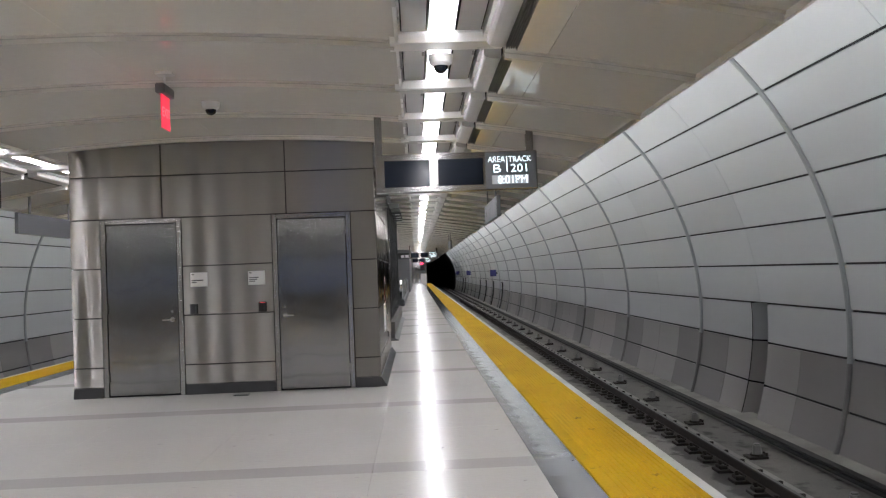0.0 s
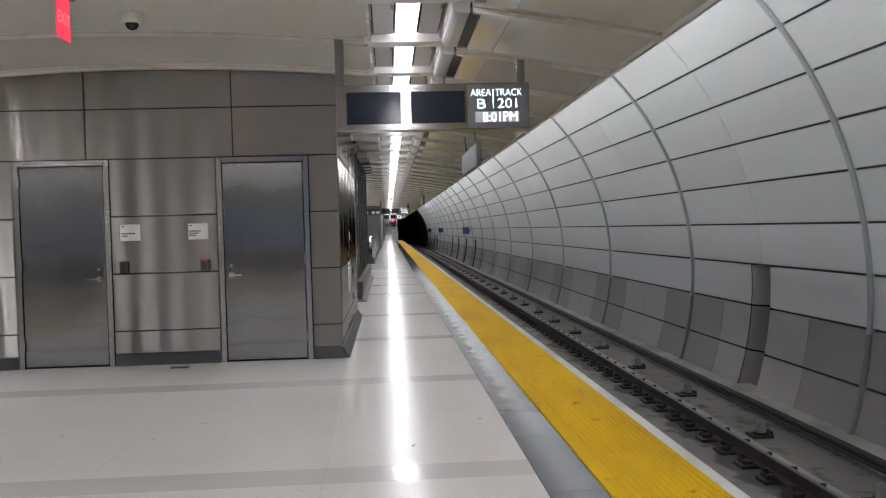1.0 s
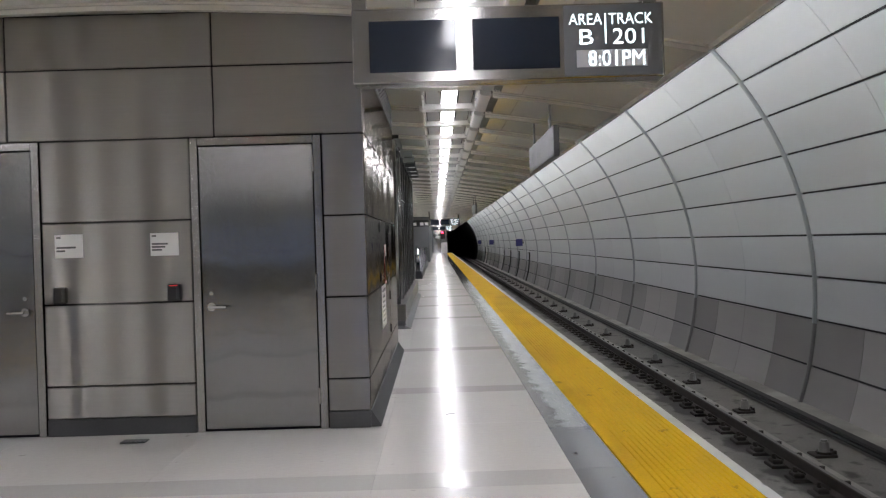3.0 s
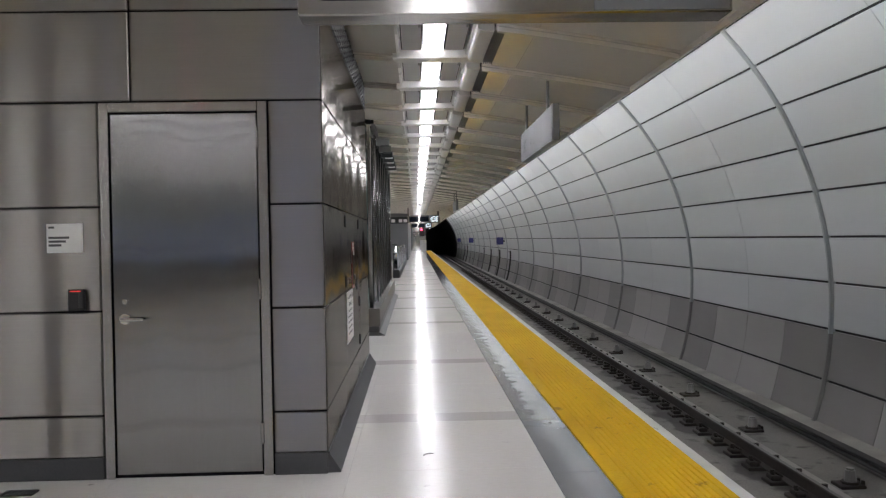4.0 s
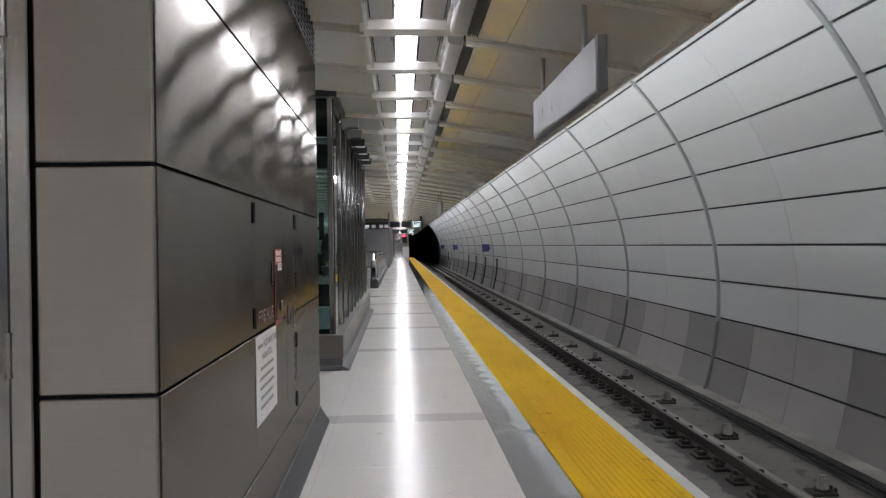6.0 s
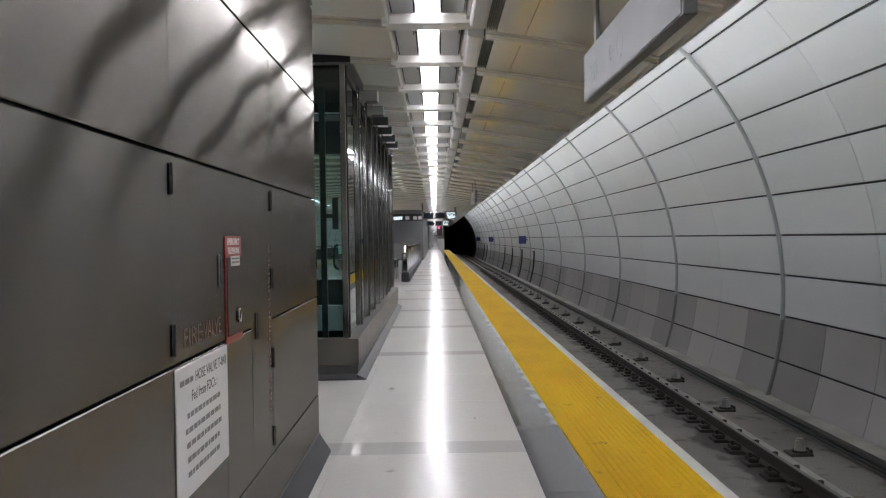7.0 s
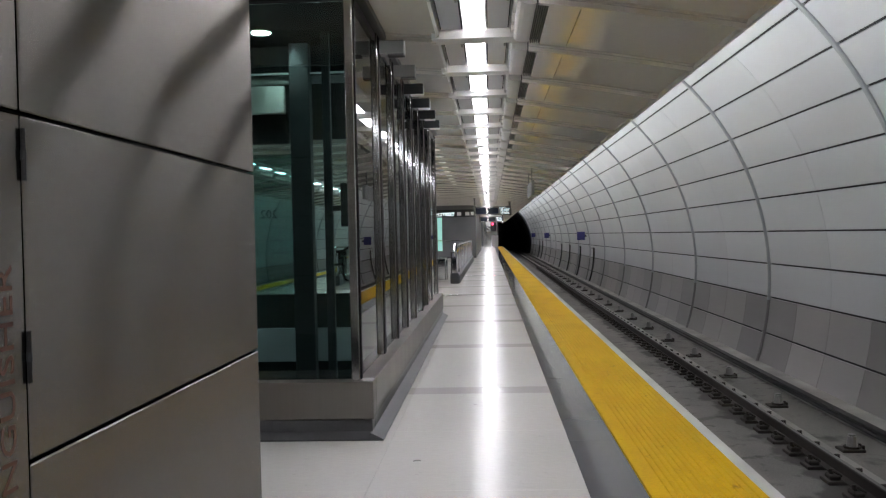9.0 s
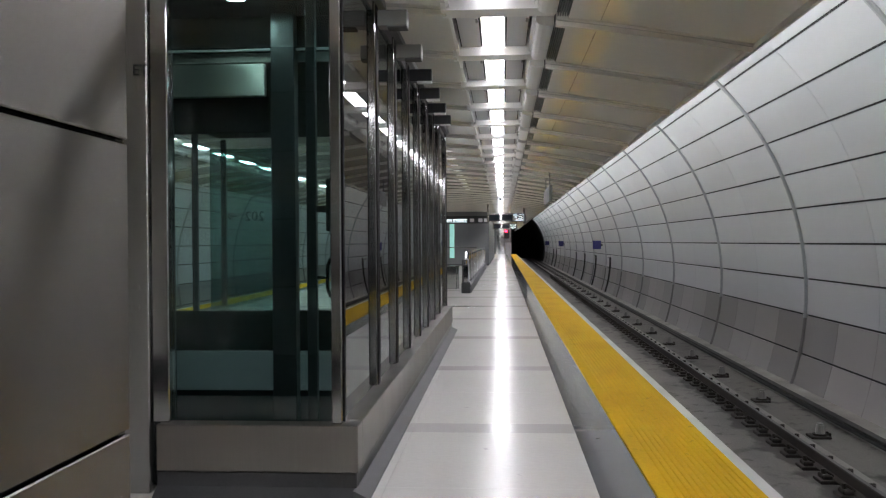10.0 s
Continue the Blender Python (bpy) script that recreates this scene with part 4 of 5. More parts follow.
for text, y, w in (("FIRE", 12.085, 0.192), ("VALVE", 12.308, 0.226)):
    letters("lettering", text, 0.082, pose(XS + 0.0006, y, 1.017, 90, 0, 90), RED_INK, kiosk, 0.0004, "LEFT", "faded red lettering", w)
for text, z, w in (("FIRE", 0.565, 0.165), ("EXTINGUISHER", 0.77, 0.545)):
    letters("lettering", text, 0.064, pose(XS + 0.0006, 13.432, z, 90, 0, 90) @ pose(0, 0, 0, 0, 0, 90), RED_INK, kiosk, 0.0004, "LEFT", "faded red lettering", w)

# ---- hanging signs ----
def track_sign(xl, y):
    ob = thing("track_sign", "grey hanging sign with two dark screens and lit track letters", "hanging sign", "track signs", (xl, y, 2.235))
    part("housing", Shape().cbox(0, 1.705, -0.08, 0.08, 0, 0.405, STEEL_TRIM, 0.006), ob, "brushed grey housing")
    for a in (0.092, 0.657):
        part("screen", Shape().cbox(a, a + 0.475, -0.084, -0.079, 0.058, 0.338, SCREEN, 0.002), ob, "dark blank screen")
    part("letter_panel", Shape().cbox(1.155, 1.693, -0.083, -0.079, 0.010, 0.395, SIGN_GREY, 0.002), ob, "dark grey letter panel")
    part("clock_window", Shape().cbox(1.222, 1.612, -0.086, -0.082, 0.056, 0.150, CEIL_GREY, 0.002), ob, "pale grey clock window")
    y1 = -0.0835
    for txt, x, z, size, w in (("AREA", 1.275, 0.288, 0.088, 0.180), ("TRACK", 1.522, 0.288, 0.088, 0.238), ("B", 1.275, 0.180, 0.122, 0.072), ("201", 1.520, 0.180, 0.122, 0.170)):
        letters("lettering", txt, size, facing(x, y1, z, "-y"), LETTER_GLOW, ob, 0.001, "CENTER", "lit white letters", w, 0.0016)
    letters("clock_digits", "8:01PM", 0.120, facing(1.443, -0.0865, 0.062, "-y"), LETTER_GLOW, ob, 0.001, "CENTER", "lit clock digits", 0.306, 0.0012)
    part("divider", Shape().box(1.381, 1.387, -0.0845, -0.082, 0.185, 0.345, LETTER_GLOW), ob)
    for a, w in ((0.0, 0.075), (1.60, 0.075)):
        top = ceil_z(xl + a + 0.04) - 2.235
        part("hanger_post", Shape().cbox(a, a + w, -0.05, 0.05, 0.405, top + 0.01, STEEL_TRIM, 0.004), ob)
    return ob


sign = track_sign(-0.306, 8.86)
for y in (52.0, 74.0):
    copy_thing(sign, pose(-0.306, y, 2.235))
copy_thing(sign, pose(mx(-0.306, -1) - 1.705, 8.86, 2.235))


def blade_sign(x, y0, y1):
    ob = thing("blade_sign", "long grey sign hung along the platform on two rods", "hanging sign", "signs along the track", (x, y0, 2.215))
    n = y1 - y0
    part("housing", Shape().cbox(-0.030, 0.030, 0, n, 0, 0.325, SIGN_GREY, 0.006), ob, "dark grey housing")
    for sx in (-1, 1):
        a, b = sorted((sx * 0.031, sx * 0.034))
        part("sign_face", Shape().cbox(a, b, 0.02, n - 0.02, 0.010, 0.315, SIGN_FACE, 0.001), ob, "pale grey sign face")
    for y in (0.46, n - 0.32):
        top = ceil_z(x) - 2.215
        part("hanger_rod", Shape().cbox(-0.012, 0.012, y - 0.03, y + 0.03, 0.325, top + 0.01, SIGN_GREY, 0.004), ob)
    return ob


blade = blade_sign(1.39, 13.03, 15.35)
for y in (31.5, 52.0):
    copy_thing(blade, pose(1.39, y, 2.215))
copy_thing(blade, pose(mx(1.39, -1), 13.03, 2.215))
letters("lettering", "201", 0.19, pose(-0.0345, 1.95, 0.085, 90, 0, -90), FADED_INK, blade, 0.0005, "CENTER", "grey numerals")
sh = Shape()
sh.box(-0.0355, -0.0342, 1.33, 1.47, 0.146, 0.156, FADED_INK)
for d in (-1, 1):
    sh.prism([(1.475, 0.151), (1.43, 0.151 + d * 0.045), (1.418, 0.151 + d * 0.040), (1.455, 0.151)], "x", -0.0355, -0.0342, FADED_INK)
part("arrow", sh, blade, "grey arrow")
sh = Shape()
for k in range(20):
    a, b = 2 * math.pi * k / 20, 2 * math.pi * (k + 1) / 20
    sh.tube((-0.0317, 1.18 + 0.075 * math.cos(a), 0.15 + 0.075 * math.sin(a)), (-0.0317, 1.18 + 0.075 * math.cos(b), 0.15 + 0.075 * math.sin(b)), 0.003, FADED_INK, 5)
part("pictogram", sh, blade, "grey ring symbol")

# exit sign and dome cameras
ob = thing("exit_sign", "red exit sign hung from the ceiling", "exit sign", at=(-1.965, 6.97, ceil_z(-1.965)))
part("canopy", Shape().cbox(-0.07, 0.07, -0.07, 0.07, -0.02, 0.005, CEIL_WHITE, 0.006), ob)
sh = Shape()
sh.tube((0, 0, -0.02), (0, 0, -0.118), 0.010, CEIL_WHITE, 10)
part("stem", sh, ob)
part("housing", Shape().cbox(-0.04, 0.04, -0.15, 0.15, -0.20, -0.115, SIGN_GREY, 0.012), ob, "grey metal housing")
part("panel", Shape().cbox(-0.006, 0.006, -0.115, 0.115, -0.48, -0.20, EXIT_GLOW, 0.003), ob, "glowing red panel")
letters("lettering", "EXIT", 0.11, pose(0.0065, 0, -0.38, 90, 0, 90), EXIT_PALE, ob, 0.0008, "CENTER")


def dome_camera(x, y):
    z = ceil_z(x) - (0.05 if x > 0 else 0.0)
    ob = thing("dome_camera", "small ceiling dome camera with dark lens", "camera", "dome cameras", (x, y, z))
    sh = Shape()
    sh.tube((0, 0, 0.005), (0, 0, -0.055), 0.092, CEIL_WHITE, 24, 0.082)
    sh.tube((0, 0, -0.055), (0, 0, -0.075), 0.082, CEIL_WHITE, 24, 0.060)
    part("base", sh, ob, "white base", True)
    part("dome", Shape().dome((0, 0, -0.074), 0.054, SCREEN), ob, "dark dome", True)


dome_camera(-1.88, 8.25)
dome_camera(0.315, 5.92)
dome_camera(0.315, 44.0)

# ---- glazed lift enclosure ----
E_Y0, E_Y1 = 17.80, 26.6
lift = thing("lift_enclosure", "glazed lift enclosure with steel posts and plinth", "lift enclosure")
GX = K_X1 - 0.10                    # glass line on the track side
GXL = 2 * MID - GX
for s in (1, -1):
    sh = Shape()
    box_s(sh, s, -1.51, K_X1, E_Y0, E_Y0 + 0.16, 0.13, 0.385, STEEL_PLINTH, 0.006)
    part("front_plinth", sh, lift, "brushed steel plinth")
    sh = Shape()
    box_s(sh, s, K_X1 - 0.16, K_X1, E_Y0 + 0.161, E_Y1 if s > 0 else 26.9, 0.13, 0.385, STEEL_PLINTH, 0.006)
    part("side_plinth", sh, lift, "brushed steel plinth")
    sh = Shape()
    box_s(sh, s, -1.51, K_X1 - 0.01, E_Y0 + 0.01, E_Y0 + 0.15, 0, 0.128, KICK, 0.004)
    box_s(sh, s, K_X1 - 0.15, K_X1 - 0.01, E_Y0 + 0.151, (E_Y1 if s > 0 else 26.9) - 0.01, 0, 0.128, KICK, 0.004)
    a, b = sorted((mx(-1.51, s), mx(K_X1 - 0.02, s)))
    sh.prism([(E_Y0 + 0.02, 0), (E_Y0 - 0.06, 0), (E_Y0 - 0.06, 0.01), (E_Y0 + 0.01, 0.05), (E_Y0 + 0.02, 0.05)], "x", a, b, KICK)
    sh.prism([(mx(K_X1 - 0.02, s), 0), (mx(K_X1 + 0.07, s), 0), (mx(K_X1 + 0.07, s), 0.01), (mx(K_X1 - 0.01, s), 0.05), (mx(K_X1 - 0.02, s), 0.05)], "y", E_Y0 - 0.06, E_Y1 + 0.06, KICK)
    part("kick_plate", sh, lift, "dark kick plate")
TOP = 3.02
posts = [E_Y0 + 0.10, 19.17, 20.22, 21.22, 22.22, 23.2, 24.15, 25.05, E_Y1 - 0.1]
posts_west = [E_Y0 + 0.10, 19.17, 20.22, 21.22, 22.22, 23.2, 24.2, 25.5, 26.8]
for s in (1, -1):
    line = posts if s > 0 else posts_west
    for i, y in enumerate(line):
        sh = Shape()
        w = 0.06 if s > 0 else 0.03
        box_s(sh, s, GX - 0.05, GX + (0.018 if i else 0.009), y - w, y + w, 0.386, TOP, (POST_POLISH if i else CORNER_POLISH) if s > 0 else DARK_METAL, 0.006)
        part("post", sh, lift, "polished steel post" if s > 0 else "dark steel post")
        sh = Shape()
        g, d = GX + (0.0185 if i else 0.0095), 0.048 if i else 0.02
        box_s(sh, s, g, g + 0.007, y - d, y + d, 0.39, TOP - 0.02, JOINT, 0.002)
        part("gasket", sh, lift)
    for y0, y1 in zip(line, line[1:]):
        if s < 0 and y0 > 20:      # open frame on the far side
            continue
        sh = Shape()
        box_s(sh, s, GX - 0.021, GX - 0.009, y0 + w + 0.002, y1 - w - 0.002, 0.39, TOP - 0.06, GLASS)
        pane = part("pane", sh, lift, "green-tinted glass pane")
        pane.visible_shadow = False
        sh = Shape()
        box_s(sh, s, GX - 0.04, GX + 0.001, y0 + w + 0.002, y1 - w - 0.002, TOP - 0.06, TOP, DARK_METAL, 0.004)
        part("head_rail", sh, lift)
for i, y in enumerate(posts[1:7]):
    sh = Shape()
    z = 2.85
    sh.cbox(GX + 0.034, GX + 0.24, y - 0.06, y + 0.06, z, z + 0.11, DARK_METAL if i > 1 else VENT, 0.006)
    sh.cbox(GX + 0.102, GX + 0.236, y - 0.056, y + 0.056, z - 0.012, z + 0.001, WHITE if i > 1 else COVER, 0.002)
    part("bracket_box", sh, lift, "small grey bracket box")
# front: corner post, pane, jambs, shut lift door
for x, w in ((GX, 0.05), (-1.50, 0.048), (GXL, 0.05), (mx(-1.50, -1), 0.048)):
    if w == 0.048:
        part("post", Shape().cbox(x - w, x + w, E_Y0 + 0.05, E_Y0 + 0.15, 0.386, TOP, CORNER_POLISH, 0.006), lift, "polished steel post")
for a, b in ((-1.450, GX - 0.052), (GXL + 0.052, mx(-1.450, -1))):
    pane = part("pane", Shape().box(a, b, E_Y0 + 0.094, E_Y0 + 0.106, 0.39, TOP - 0.06, GLASS), lift, "green-tinted glass pane")
    pane.visible_shadow = False
for s in (1, -1):
    sh = Shape()
    box_s(sh, s, -1.70, -1.552, E_Y0 + 0.02, E_Y0 + 0.16, 0.0, TOP, STEEL_POST, 0.006)
    jamb = part("jamb", sh, lift, "brushed steel jamb with call buttons")
    if s > 0:
        for z in (1.02, 1.13):
            part("call_button", Shape().tube((-1.615, E_Y0 + 0.021, z), (-1.615, E_Y0 + 0.010, z), 0.016, CHROME, 14), jamb, "round chrome call button", True)
        letters("lettering", "ET", 0.085, facing(-1.632, E_Y0 + 0.0185, 2.29, "-y"), BLACK, jamb, 0.001)
sh = Shape()
for a, b in ((mx(-1.70, -1), MID - 0.004), (MID + 0.004, -1.70)):
    sh.cbox(a, b, E_Y0 + 0.06, E_Y0 + 0.10, 0.01, 2.15, STEEL_DOOR, 0.004)
sh.cbox(mx(-1.70, -1), -1.70, E_Y0 + 0.055, E_Y0 + 0.12, 2.15, TOP, STEEL_TRIM, 0.004)
part("lift_door", sh, lift, "steel lift doors, shut")
# roof, inner structure, back glazing
sh = Shape()
sh.cbox(GXL - 0.06, GX + 0.06, E_Y0 + 0.03, E_Y1 - 0.03, TOP + 0.001, TOP + 0.10, DARK_METAL, 0.006)
sh.box(GXL + 0.06, GX - 0.06, E_Y0 + 0.17, E_Y1 - 0.17, TOP - 0.02, TOP, JOINT)
part("roof", sh, lift, "dark flat roof")
sh = Shape()
sh.box(GXL + 0.06, GX - 0.06, E_Y0 + 0.165, E_Y1 - 0.17, 0.004, 0.02, JOINT)
part("pit_floor", sh, lift)
for x, y in ((-1.17, 19.33), (-2.04, 19.33)):
    part("guide_column", Shape().cbox(x - (0.085 if x > -1.5 else 0.04), x + (0.085 if x > -1.5 else 0.04), y - 0.06, y + 0.06, 0.021, TOP - 0.021, DARK_METAL, 0.006), lift, "dark guide column")
sh = Shape()
sh.cbox(-1.98, -1.30, 19.27, 19.33, 2.415, 2.645, STEEL_BAND, 0.005)
part("cross_band", sh, lift, "brushed steel cross band")
# black sheets above and below the band stand in for the lift's dark void
sh = Shape()
sh.cbox(-2.88, -0.62, 19.36, 19.44, 2.765, TOP - 0.021, JOINT, 0.005)
sh.cbox(-2.05, -1.30, 19.38, 19.44, 2.17, 2.43, JOINT, 0.005)
part("header", sh, lift, "black sheets standing in for the dark void")
part("header_trim", Shape().cbox(-2.88, -0.62, 19.33, 19.36, 2.75, 2.764, CEIL_WHITE, 0.002), lift, "thin pale trim")
part("transom", Shape().cbox(-2.88, -0.62, 19.40, 19.43, 2.68, 2.748, INSULATOR, 0.002), lift, "pale grey transom")
# inner glass door stile with intercom box and D handle
part("door_stile", Shape().cbox(-0.845, -0.785, 18.57, 18.63, 0.021, TOP - 0.10, DARK_METAL, 0.004), lift, "dark steel stile")
part("intercom_box", Shape().cbox(-0.72, -0.66, 18.56, 18.62, 1.44, 1.77, BLACK, 0.006), lift, "small black box")
part("intercom_arm", Shape().cbox(-0.786, -0.719, 18.58, 18.60, 1.56, 1.60, BLACK, 0.003), lift)
sh = Shape()
pts = [(-0.66, 1.02), (-0.69, 1.03), (-0.71, 1.08), (-0.71, 1.22), (-0.69, 1.27), (-0.66, 1.28)]
for p, q in zip(pts, pts[1:]):
    sh.tube((p[0], 18.55, p[1]), (q[0], 18.55, q[1]), 0.012, CHROME, 8)
sh.tube((-0.785, 18.6, 1.15), (-0.71, 18.55, 1.15), 0.010, CHROME, 8)
part("d_handle", sh, lift, "chrome D-shaped handle", True)
sh = Shape()
sh.cbox(-3.3, -0.62, 19.40, 19.43, 0.30, 0.585, CEIL_GREY, 0.004)
sh.box(-3.3, -0.62, 19.41, 19.44, 0.021, 0.30, DARK_GLASS)
part("dado", sh, lift, "low grey panel")
part("dado", Shape().cbox(-3.3, -0.62, 19.40, 19.43, 0.592, 0.88, DARK_GLASS, 0.004), lift, "low dark panel")
for x in (-1.37,):
    sh = Shape()
    sh.tube((x, 18.84, TOP - 0.02), (x, 18.84, TOP - 0.030), 0.085, CEIL_WHITE, 20)
    dl = part("downlight", sh, lift, "", True)
    sh = Shape()
    sh.tube((x, 18.84, TOP - 0.030), (x, 18.84, TOP - 0.034), 0.07, DOWN_GLOW, 20)
    part("lens", sh, dl, "glowing lens")
# reflection of the west blade sign in the glass, modelled as mirrored 202 and arrow
letters("lettering", "202", 0.135, facing(-2.05, 21.6, 1.59, "+y"), INK, lift, 0.001, "CENTER", "mirrored numerals standing in for a sign's reflection")
sh = Shape()
sh.box(-2.33, -2.22, 21.598, 21.602, 1.633, 1.643, INK)
for d in (-1, 1):
    sh.add([(-2.33, 21.6, 1.638), (-2.295, 21.6, 1.638 + d * 0.035), (-2.287, 21.6, 1.638 + d * 0.028), (-2.316, 21.6, 1.638)], [(0, 1, 2, 3)], INK)
part("arrow", sh, lift)
pane = part("pane", Shape().box(-2.5, -1.75, 21.604, 21.612, 0.021, 2.3, GLASS), lift, "inner glass pane")
pane.visible_shadow = False

# row of small downlights over the stairwell
for k in range(9):
    x, y = -0.66 - 0.012 * k, 29.6 + BAY * k
    z = ceil_z(x)
    ob = thing("downlight", "small round downlight in the ceiling", "downlight", "downlights over the stairwell", (x, y, z))
    part("trim_ring", Shape().tube((0, 0, 0.01), (0, 0, -0.012), 0.11, CEIL_WHITE, 20), ob, "", True)
    part("lens", Shape().tube((0, 0, -0.012), (0, 0, -0.016), 0.085, SMALL_GLOW, 20), ob, "glowing lens", True)

# ---- stairwell balustrade farther along ----
rail = thing("stair_balustrade", "steel balustrade round a stairwell", "balustrade")
for x in (-0.55, 2 * MID + 0.55):
    part("kerb", Shape().cbox(x - 0.09, x + 0.09, 36.4, 58.0, 0, 0.22, KICK, 0.01), rail, "dark kerb")
    for k in range(12):
        y = 36.5 + 1.95 * k
        part("post", Shape().cbox(x - 0.03, x + 0.03, y - 0.03, y + 0.03, 0.22, 1.05, STEEL_POLISH, 0.005), rail)
    sh = Shape()
    sh.tube((x, 36.4, 1.08), (x, 58.0, 1.08), 0.03, STEEL_POLISH, 12)
    part("top_rail", sh, rail, "polished steel handrail", True)
    for k in range(11):
        y = 36.53 + 1.95 * k
        p = part("pane", Shape().box(x - 0.006, x + 0.006, y, y + 1.89, 0.25, 1.0, GLASS), rail)
        p.visible_shadow = False
part("end_panel", Shape().cbox(2 * MID + 0.9, -0.9, 38.4, 38.6, 0, 0.68, STEEL_POLISH, 0.01), rail, "brushed steel end panel")
for x in (-0.60, 2 * MID + 0.60):
    part("newel", Shape().cbox(x - 0.08, x + 0.08, 36.3, 36.5, 0, 0.92, STEEL_POLISH, 0.02), rail, "polished steel newel")
    part("newel_gasket", Shape().cbox(x - 0.10, x - 0.06, 36.27, 36.31, 0.05, 0.9, BLACK, 0.004), rail)
    part("newel_base", Shape().cbox(x - 0.12, x + 0.12, 36.25, 36.9, 0, 0.30, DARK_METAL, 0.02), rail, "dark steel base")
    sh = Shape()
    pts = [(36.45, 0.70), (36.30, 0.76), (36.24, 0.88), (36.30, 1.00), (36.45, 1.08)]
    for p, q in zip(pts, pts[1:]):
        sh.tube((x, p[0], p[1]), (x, q[0], q[1]), 0.035, STEEL_POLISH, 10)
    part("rail_end", sh, rail, "curved end of the handrail", True)
part("side_block", Shape().cbox(-1.25, -0.95, 38.2, 38.4, 0, 0.66, STEEL_POLISH, 0.01), rail, "polished steel block")

# ---- second kiosk with lit street sign, far away ----
far = thing("far_kiosk", "dark steel-clad kiosk with white street lettering", "kiosk")
FY = 63.0
part("body", Shape().cbox(K_X0, K_X1, FY + 0.02, 96.0, 0.1, 3.1, SIGN_GREY, 0.01), far, "dark grey cladding")
part("kick_plate", Shape().cbox(K_X0 + 0.01, K_X1 - 0.01, FY + 0.03, 95.99, 0, 0.1, KICK, 0.004), far)
for x0, x1 in ((K_X0, -2.9), (-2.9, -1.6), (-1.6, K_X1)):
    part("steel_panel", Shape().cbox(x0 + G, x1 - G, FY, FY + 0.02, 0.12, 2.40, SIGN_GREY, 0.004), far)
part("sign_band", Shape().cbox(K_X0, K_X1, FY - 0.03, FY + 0.019, 2.42, 2.85, DARK_METAL, 0.006), far, "dark sign band")
letters("lettering", "TH STREET", 0.25, facing(-2.86, FY - 0.031, 2.50, "-y"), LETTER_GLOW, far, 0.002, "LEFT", "lit white letters")
for x in (-1.36, -0.88, -0.56):
    part("pictogram", Shape().cbox(x - 0.12, x + 0.12, FY - 0.034, FY - 0.0305, 2.50, 2.70, WHITE, 0.001), far, "lit white square")
part("grab_bar", Shape().cbox(-3.6, -1.1, FY - 0.09, FY - 0.06, 1.03, 1.07, STEEL_POLISH, 0.005), far, "thin polished bar")
for x in (-3.5, -2.3, -1.2):
    part("bar_bracket", Shape().cbox(x - 0.02, x + 0.02, FY - 0.07, FY + 0.001, 1.035, 1.065, STEEL_POLISH, 0.003), far)
part("light_strip", Shape().cbox(-2.65, -2.38, FY - 0.03, FY - 0.001, 0.45, 2.4, TEAL_GLOW, 0.004), far, "pale green lit glass strip")

# twin kiosk behind the start of the walk, which the steel doors mirror
twin = thing("south_kiosk", "dark steel-clad kiosk with a blue lit screen", "kiosk")
S_Y = -9.5
part("body", Shape().cbox(K_X0, K_X1, S_Y - 6.0, S_Y - 0.02, 0.1, 3.05, SIGN_GREY, 0.01), twin, "dark grey cladding")
part("kick_plate", Shape().cbox(K_X0 + 0.01, K_X1 - 0.01, S_Y - 5.99, S_Y - 0.03, 0, 0.1, KICK, 0.004), twin)
for x0, x1 in ((K_X0, -3.4), (-3.4, -2.2), (-2.2, -1.3), (-1.3, K_X1)):
    part("steel_panel", Shape().cbox(x0 + G, x1 - G, S_Y - 0.02, S_Y, 0.12, 3.0, DARK_GLASS, 0.004), twin)
part("screen", Shape().cbox(-3.2, -2.35, S_Y, S_Y + 0.03, 0.85, 2.05, SCREEN_GLOW, 0.004), twin, "blue lit screen")

# signal and cabinet at the platform's end
ob = thing("track_signal", "black signal head showing a red light", "signal", at=(0.75, 100.0, ceil_z(0.75)))
part("hanger", Shape().cbox(-0.04, 0.04, -0.04, 0.04, -0.45, 0.0, BLACK, 0.005), ob)
part("signal_head", Shape().cbox(-0.22, 0.30, -0.12, 0.12, -1.25, -0.40, BLACK, 0.02), ob, "black housing")
sh = Shape()
sh.tube((-0.02, -0.121, -0.55), (-0.02, -0.15, -0.55), 0.10, RED_GLOW, 18)
part("lens", sh, ob, "glowing red lens")
part("platform_cabinet", Shape().cbox(-0.35, 0.35, -0.25, 0.25, 0, 1.25, CEIL_GREY, 0.01), None)
cab = bpy.data.objects["platform_cabinet"]
cab.location = (0.95, 105.5, 0)
tagged(cab, "pale grey metal cabinet at the platform's end", "cabinet")

# blue wall signs and dark conduits on the tunnel wall
def on_wall(a, lift_off):
    return CX + (R - lift_off) * math.cos(radians(a)), CZ + (R - lift_off) * math.sin(radians(a))


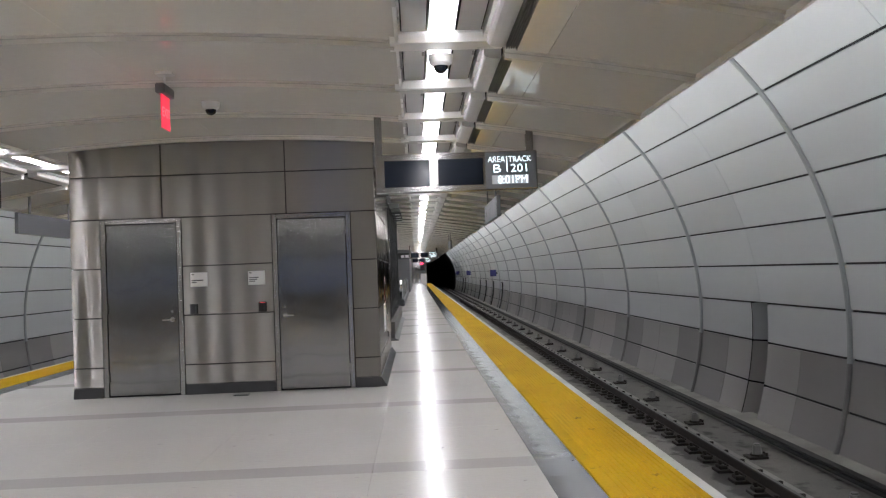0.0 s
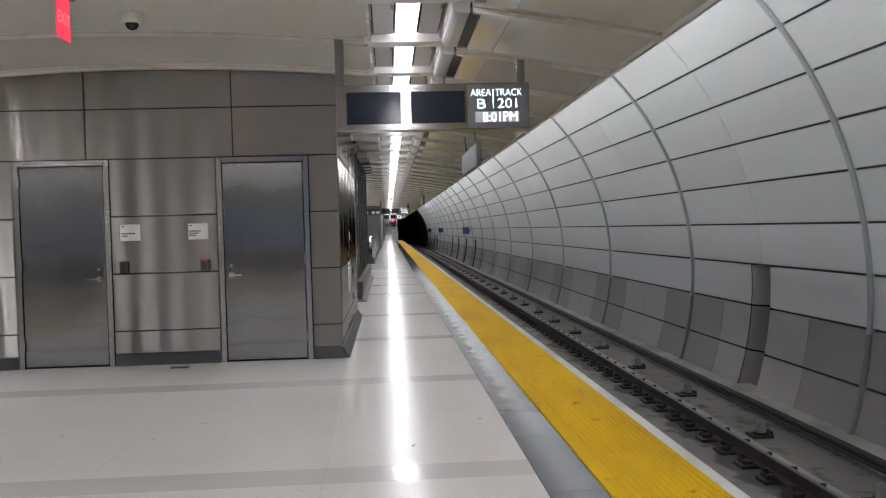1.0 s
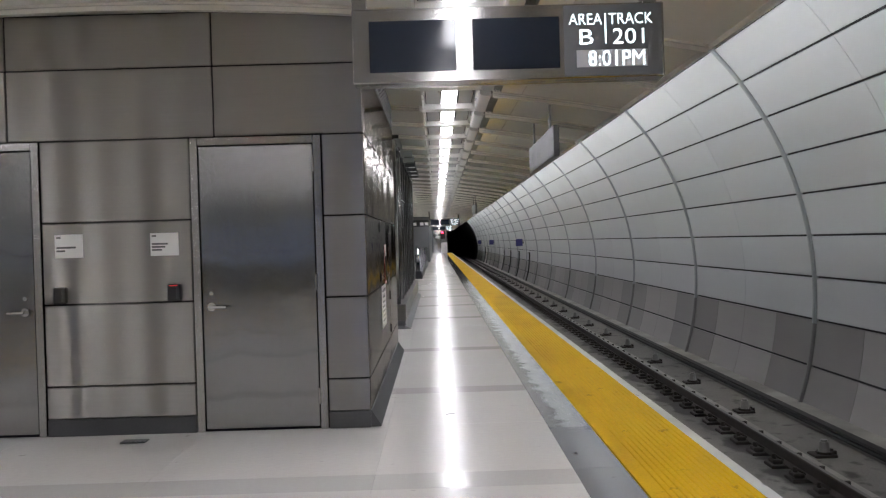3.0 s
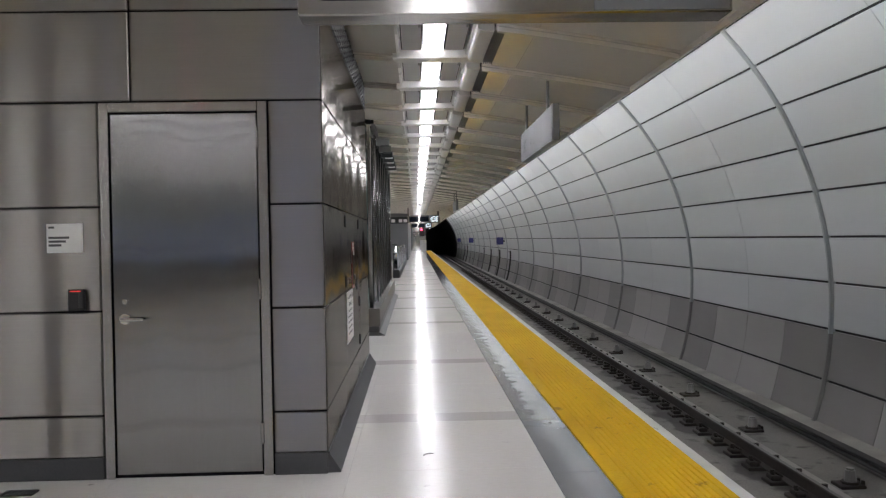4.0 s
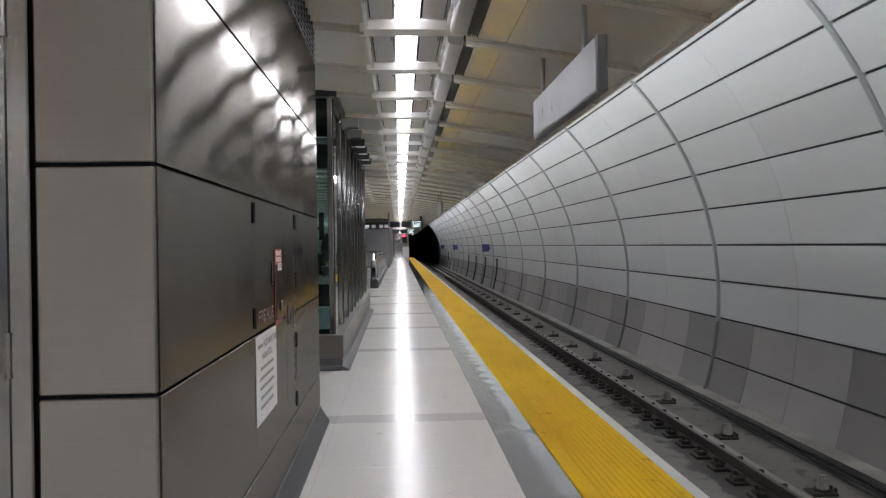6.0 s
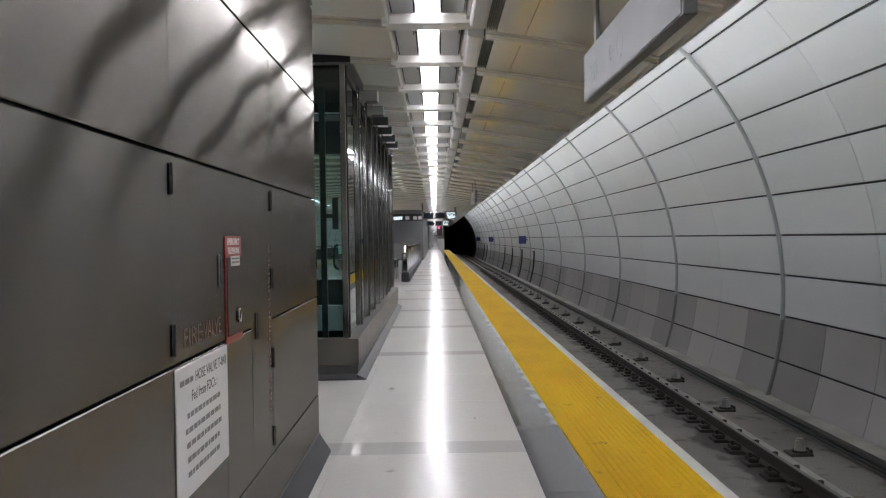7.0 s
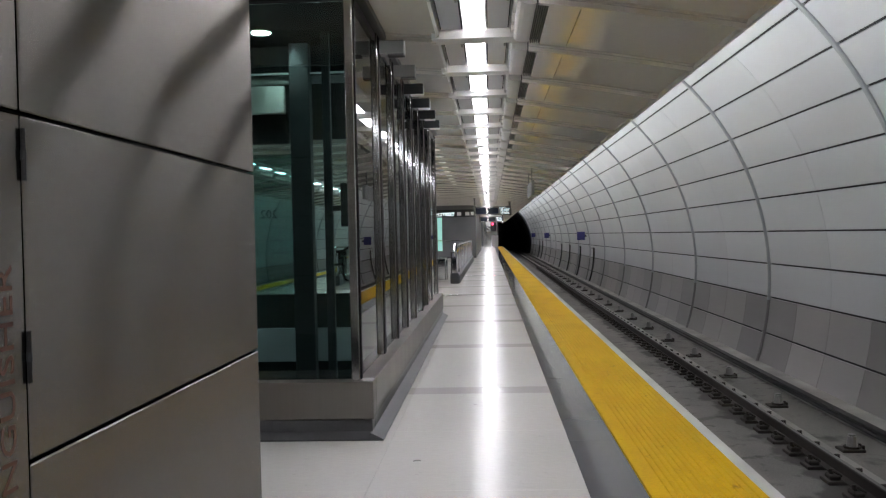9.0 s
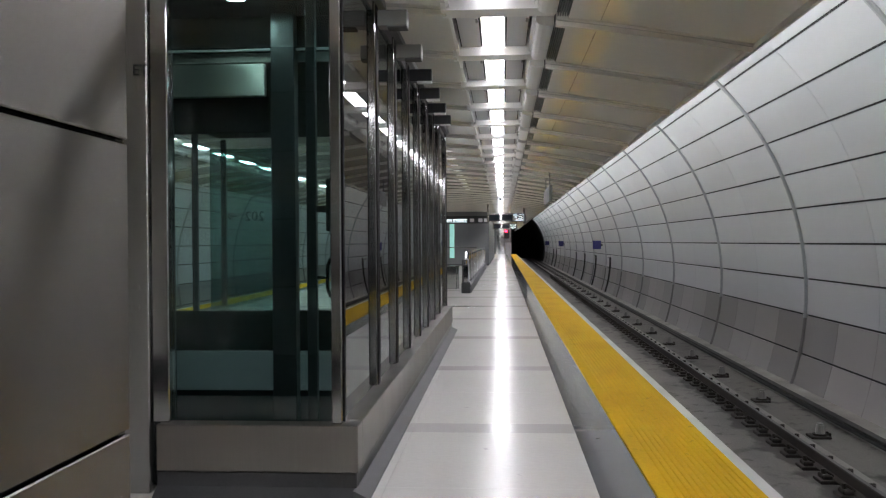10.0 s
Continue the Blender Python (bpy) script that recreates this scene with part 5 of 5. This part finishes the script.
for y in (60.9, 89.9, 114.0):
    x, z = on_wall(7.6, 0.0)
    ob = thing("wall_sign", "small blue square sign standing out from the tunnel wall", "sign", "blue signs on the tunnel wall", (x, y, z))
    part("plate", Shape().cbox(-0.52, -0.08, -0.012, 0.012, -0.23, 0.23, BLUE, 0.004), ob)
    part("bracket", Shape().cbox(-0.079, 0.02, -0.02, 0.02, -0.06, 0.06, DARK_METAL, 0.004), ob)
for y in (57.5, 64.2, 71.0, 77.6, 101.0, 106.0):
    sh = Shape()
    for i in range(12):
        p, q = [on_wall(0.9 - 18.9 * k / 12, 0.05) for k in (i, i + 1)]
        sh.tube((p[0], y, p[1]), (q[0], y, q[1]), 0.045, BLACK, 8)
    p, q = on_wall(0.9, 0.05), on_wall(0.6, 0.05)
    sh.tube((p[0], y, p[1]), (q[0], y + 0.9, q[1]), 0.03, BLACK, 8)
    single("wall_conduit", sh, "dark conduit bent down the tunnel wall", "conduit", "conduits on the tunnel wall", smooth=True)

# ---- pieces: floor slabs, edge tiles, tunnel panels ----
slab_cache = {}


def piece(name, parent, key, make, at):
    if key not in slab_cache:
        slab_cache[key] = make().mesh(name)
    ob = new(name, slab_cache[key])
    ob.parent = parent
    ob.location = at
    return ob


COLS = [2 * MID - 0.89, -4.28, -2.94, -1.62, -0.28, 0.89]
BANDP, BANDW = 2 * BAY, 0.32
bands = [5.97 + BANDP * k for k in range(-15, 4)] + [5.97 + BANDP * (k + 0.5) for k in range(4, 34)]
rest = Shape()
for i, y0 in enumerate(bands):
    y1 = bands[i + 1] if i + 1 < len(bands) else Y_END
    a, b = y0 + BANDW / 2, min(y1 - BANDW / 2, Y_END)
    n = max(1, round((b - a + BANDW) / BAY))
    cuts = [(y0 - BANDW / 2, a, FLOOR_BAND)] + [(a + (b - a) * k / n, a + (b - a) * (k + 1) / n, FLOOR) for k in range(n)]
    for p, q, mat in cuts:
        for x0, x1 in zip(COLS, COLS[1:]):
            g = 0.0006
            if -1 < p < 32 and mat is FLOOR:
                piece("floor_slab", floor, (round(x1 - x0, 3), round(q - p, 3)),
                      lambda: Shape().cbox(g, x1 - x0 - g, g, q - p - g, -0.022, 0, mat, 0.0006), (x0, p, 0))
            else:
                rest.box(x0 + g, x1 - g, p + g, q - g, -0.022, 0, mat)
ob = new("floor_slabs", rest.mesh("floor_slabs"))
ob.parent = floor
tagged(ob, kind="stuff")

# grey border, ribbed yellow tiles and white nosing on both edges
X_G, X_Y, X_W = 0.89, 1.19, 1.778
TILE = 1.22


def tactile(s, length):
    sh = Shape()
    n, w = 12, X_W - X_Y
    pts = [(X_Y + 0.006, -0.022), (X_Y + 0.006, 0.005)]
    for i in range(n):
        x = X_Y + 0.105 + (w - 0.12) * i / n
        d = (w - 0.12) / n
        pts += [(x, 0.002), (x + d * 0.14, 0.008), (x + d * 0.60, 0.008), (x + d * 0.74, 0.002)]
    pts += [(X_W - 0.002, 0.004), (X_W - 0.002, -0.022)]
    return sh.prism([(mx(x, s), z) for x, z in pts], "y", 0.0015, length - 0.0015, YELLOW)


for s in (1, -1):
    rest = Shape()
    a, b = sorted((mx(X_W, s), mx(EDGE, s)))
    rest.cbox(a + 0.001, b, Y_START, Y_END, -0.12, 0.001, EDGE_WHITE, 0.004)
    ob = new("edge_nosing", rest.mesh("edge_nosing"))
    ob.parent = floor
    # black rubber strip below the nosing, added to give the edge's dark shadow gap
    rest = Shape()
    a, b = sorted((mx(EDGE + 0.001, s), mx(EDGE + 0.035, s)))
    rest.cbox(a, b, Y_START, Y_END, -0.13, -0.035, BLACK, 0.008)
    ob = new("rubber_edge", rest.mesh("rubber_edge"))
    ob.parent = floor
    k = 0
    y = Y_START
    far_tiles, far_stones = Shape(), Shape()
    while y < Y_END - 0.1:
        near = (1 < y < 60) if s > 0 else (8 < y < 30)
        if near:
            piece("tactile_tile", floor, ("tactile", s), lambda: tactile(s, TILE), (0, y, 0))
            a, b = sorted((mx(X_G, s), mx(X_Y, s)))
            piece("border_stone", floor, ("stone", s), lambda: Shape().cbox(a + 0.001, b - 0.001, 0.001, TILE - 0.001, -0.022, 0.0005, GRANITE, 0.0015), (0, y, 0))
        else:
            t = tactile(s, TILE)
            far_tiles.add([(v[0], v[1] + y, v[2]) for v in t.v], t.f, YELLOW)
            a, b = sorted((mx(X_G, s), mx(X_Y, s)))
            far_stones.box(a + 0.001, b - 0.001, y + 0.001, y + TILE - 0.001, -0.022, 0.0005, GRANITE)
        y += TILE
    for nm, shp in (("tactile_tiles", far_tiles), ("border_stones", far_stones)):
        ob = new(nm, shp.mesh(nm))
        ob.parent = floor
        tagged(ob, kind="stuff")

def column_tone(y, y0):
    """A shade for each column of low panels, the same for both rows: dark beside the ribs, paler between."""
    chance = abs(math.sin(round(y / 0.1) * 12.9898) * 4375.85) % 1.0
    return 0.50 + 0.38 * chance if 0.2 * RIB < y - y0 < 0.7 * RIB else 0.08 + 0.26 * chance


for s in (1, -1):
    rest = Shape()
    for y0 in RIBS[:-1]:
        singly = (-0.1 < y0 < 68) if s > 0 else (11 < y0 < 40)
        for row, y, n in bay_panels(y0, s):
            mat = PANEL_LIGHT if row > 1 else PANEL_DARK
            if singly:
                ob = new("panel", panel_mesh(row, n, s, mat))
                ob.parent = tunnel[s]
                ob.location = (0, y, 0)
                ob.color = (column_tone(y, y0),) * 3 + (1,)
            elif y < T_END:
                t = panel_shape(ANG[row], ANG[row + 1], n, s, mat)
                rest.add([(v[0], v[1] + y, v[2]) for v in t.v], t.f, mat)
    ob = new("panels", rest.mesh("panels"))
    ob.parent = tunnel[s]
    ob.color = (0.35, 0.35, 0.35, 1)
    tagged(ob, kind="stuff")
    for y in RIBS:
        ob = new("rib", rib_mesh[s])
        ob.parent = tunnel[s]
        ob.location = (0, y, 0)
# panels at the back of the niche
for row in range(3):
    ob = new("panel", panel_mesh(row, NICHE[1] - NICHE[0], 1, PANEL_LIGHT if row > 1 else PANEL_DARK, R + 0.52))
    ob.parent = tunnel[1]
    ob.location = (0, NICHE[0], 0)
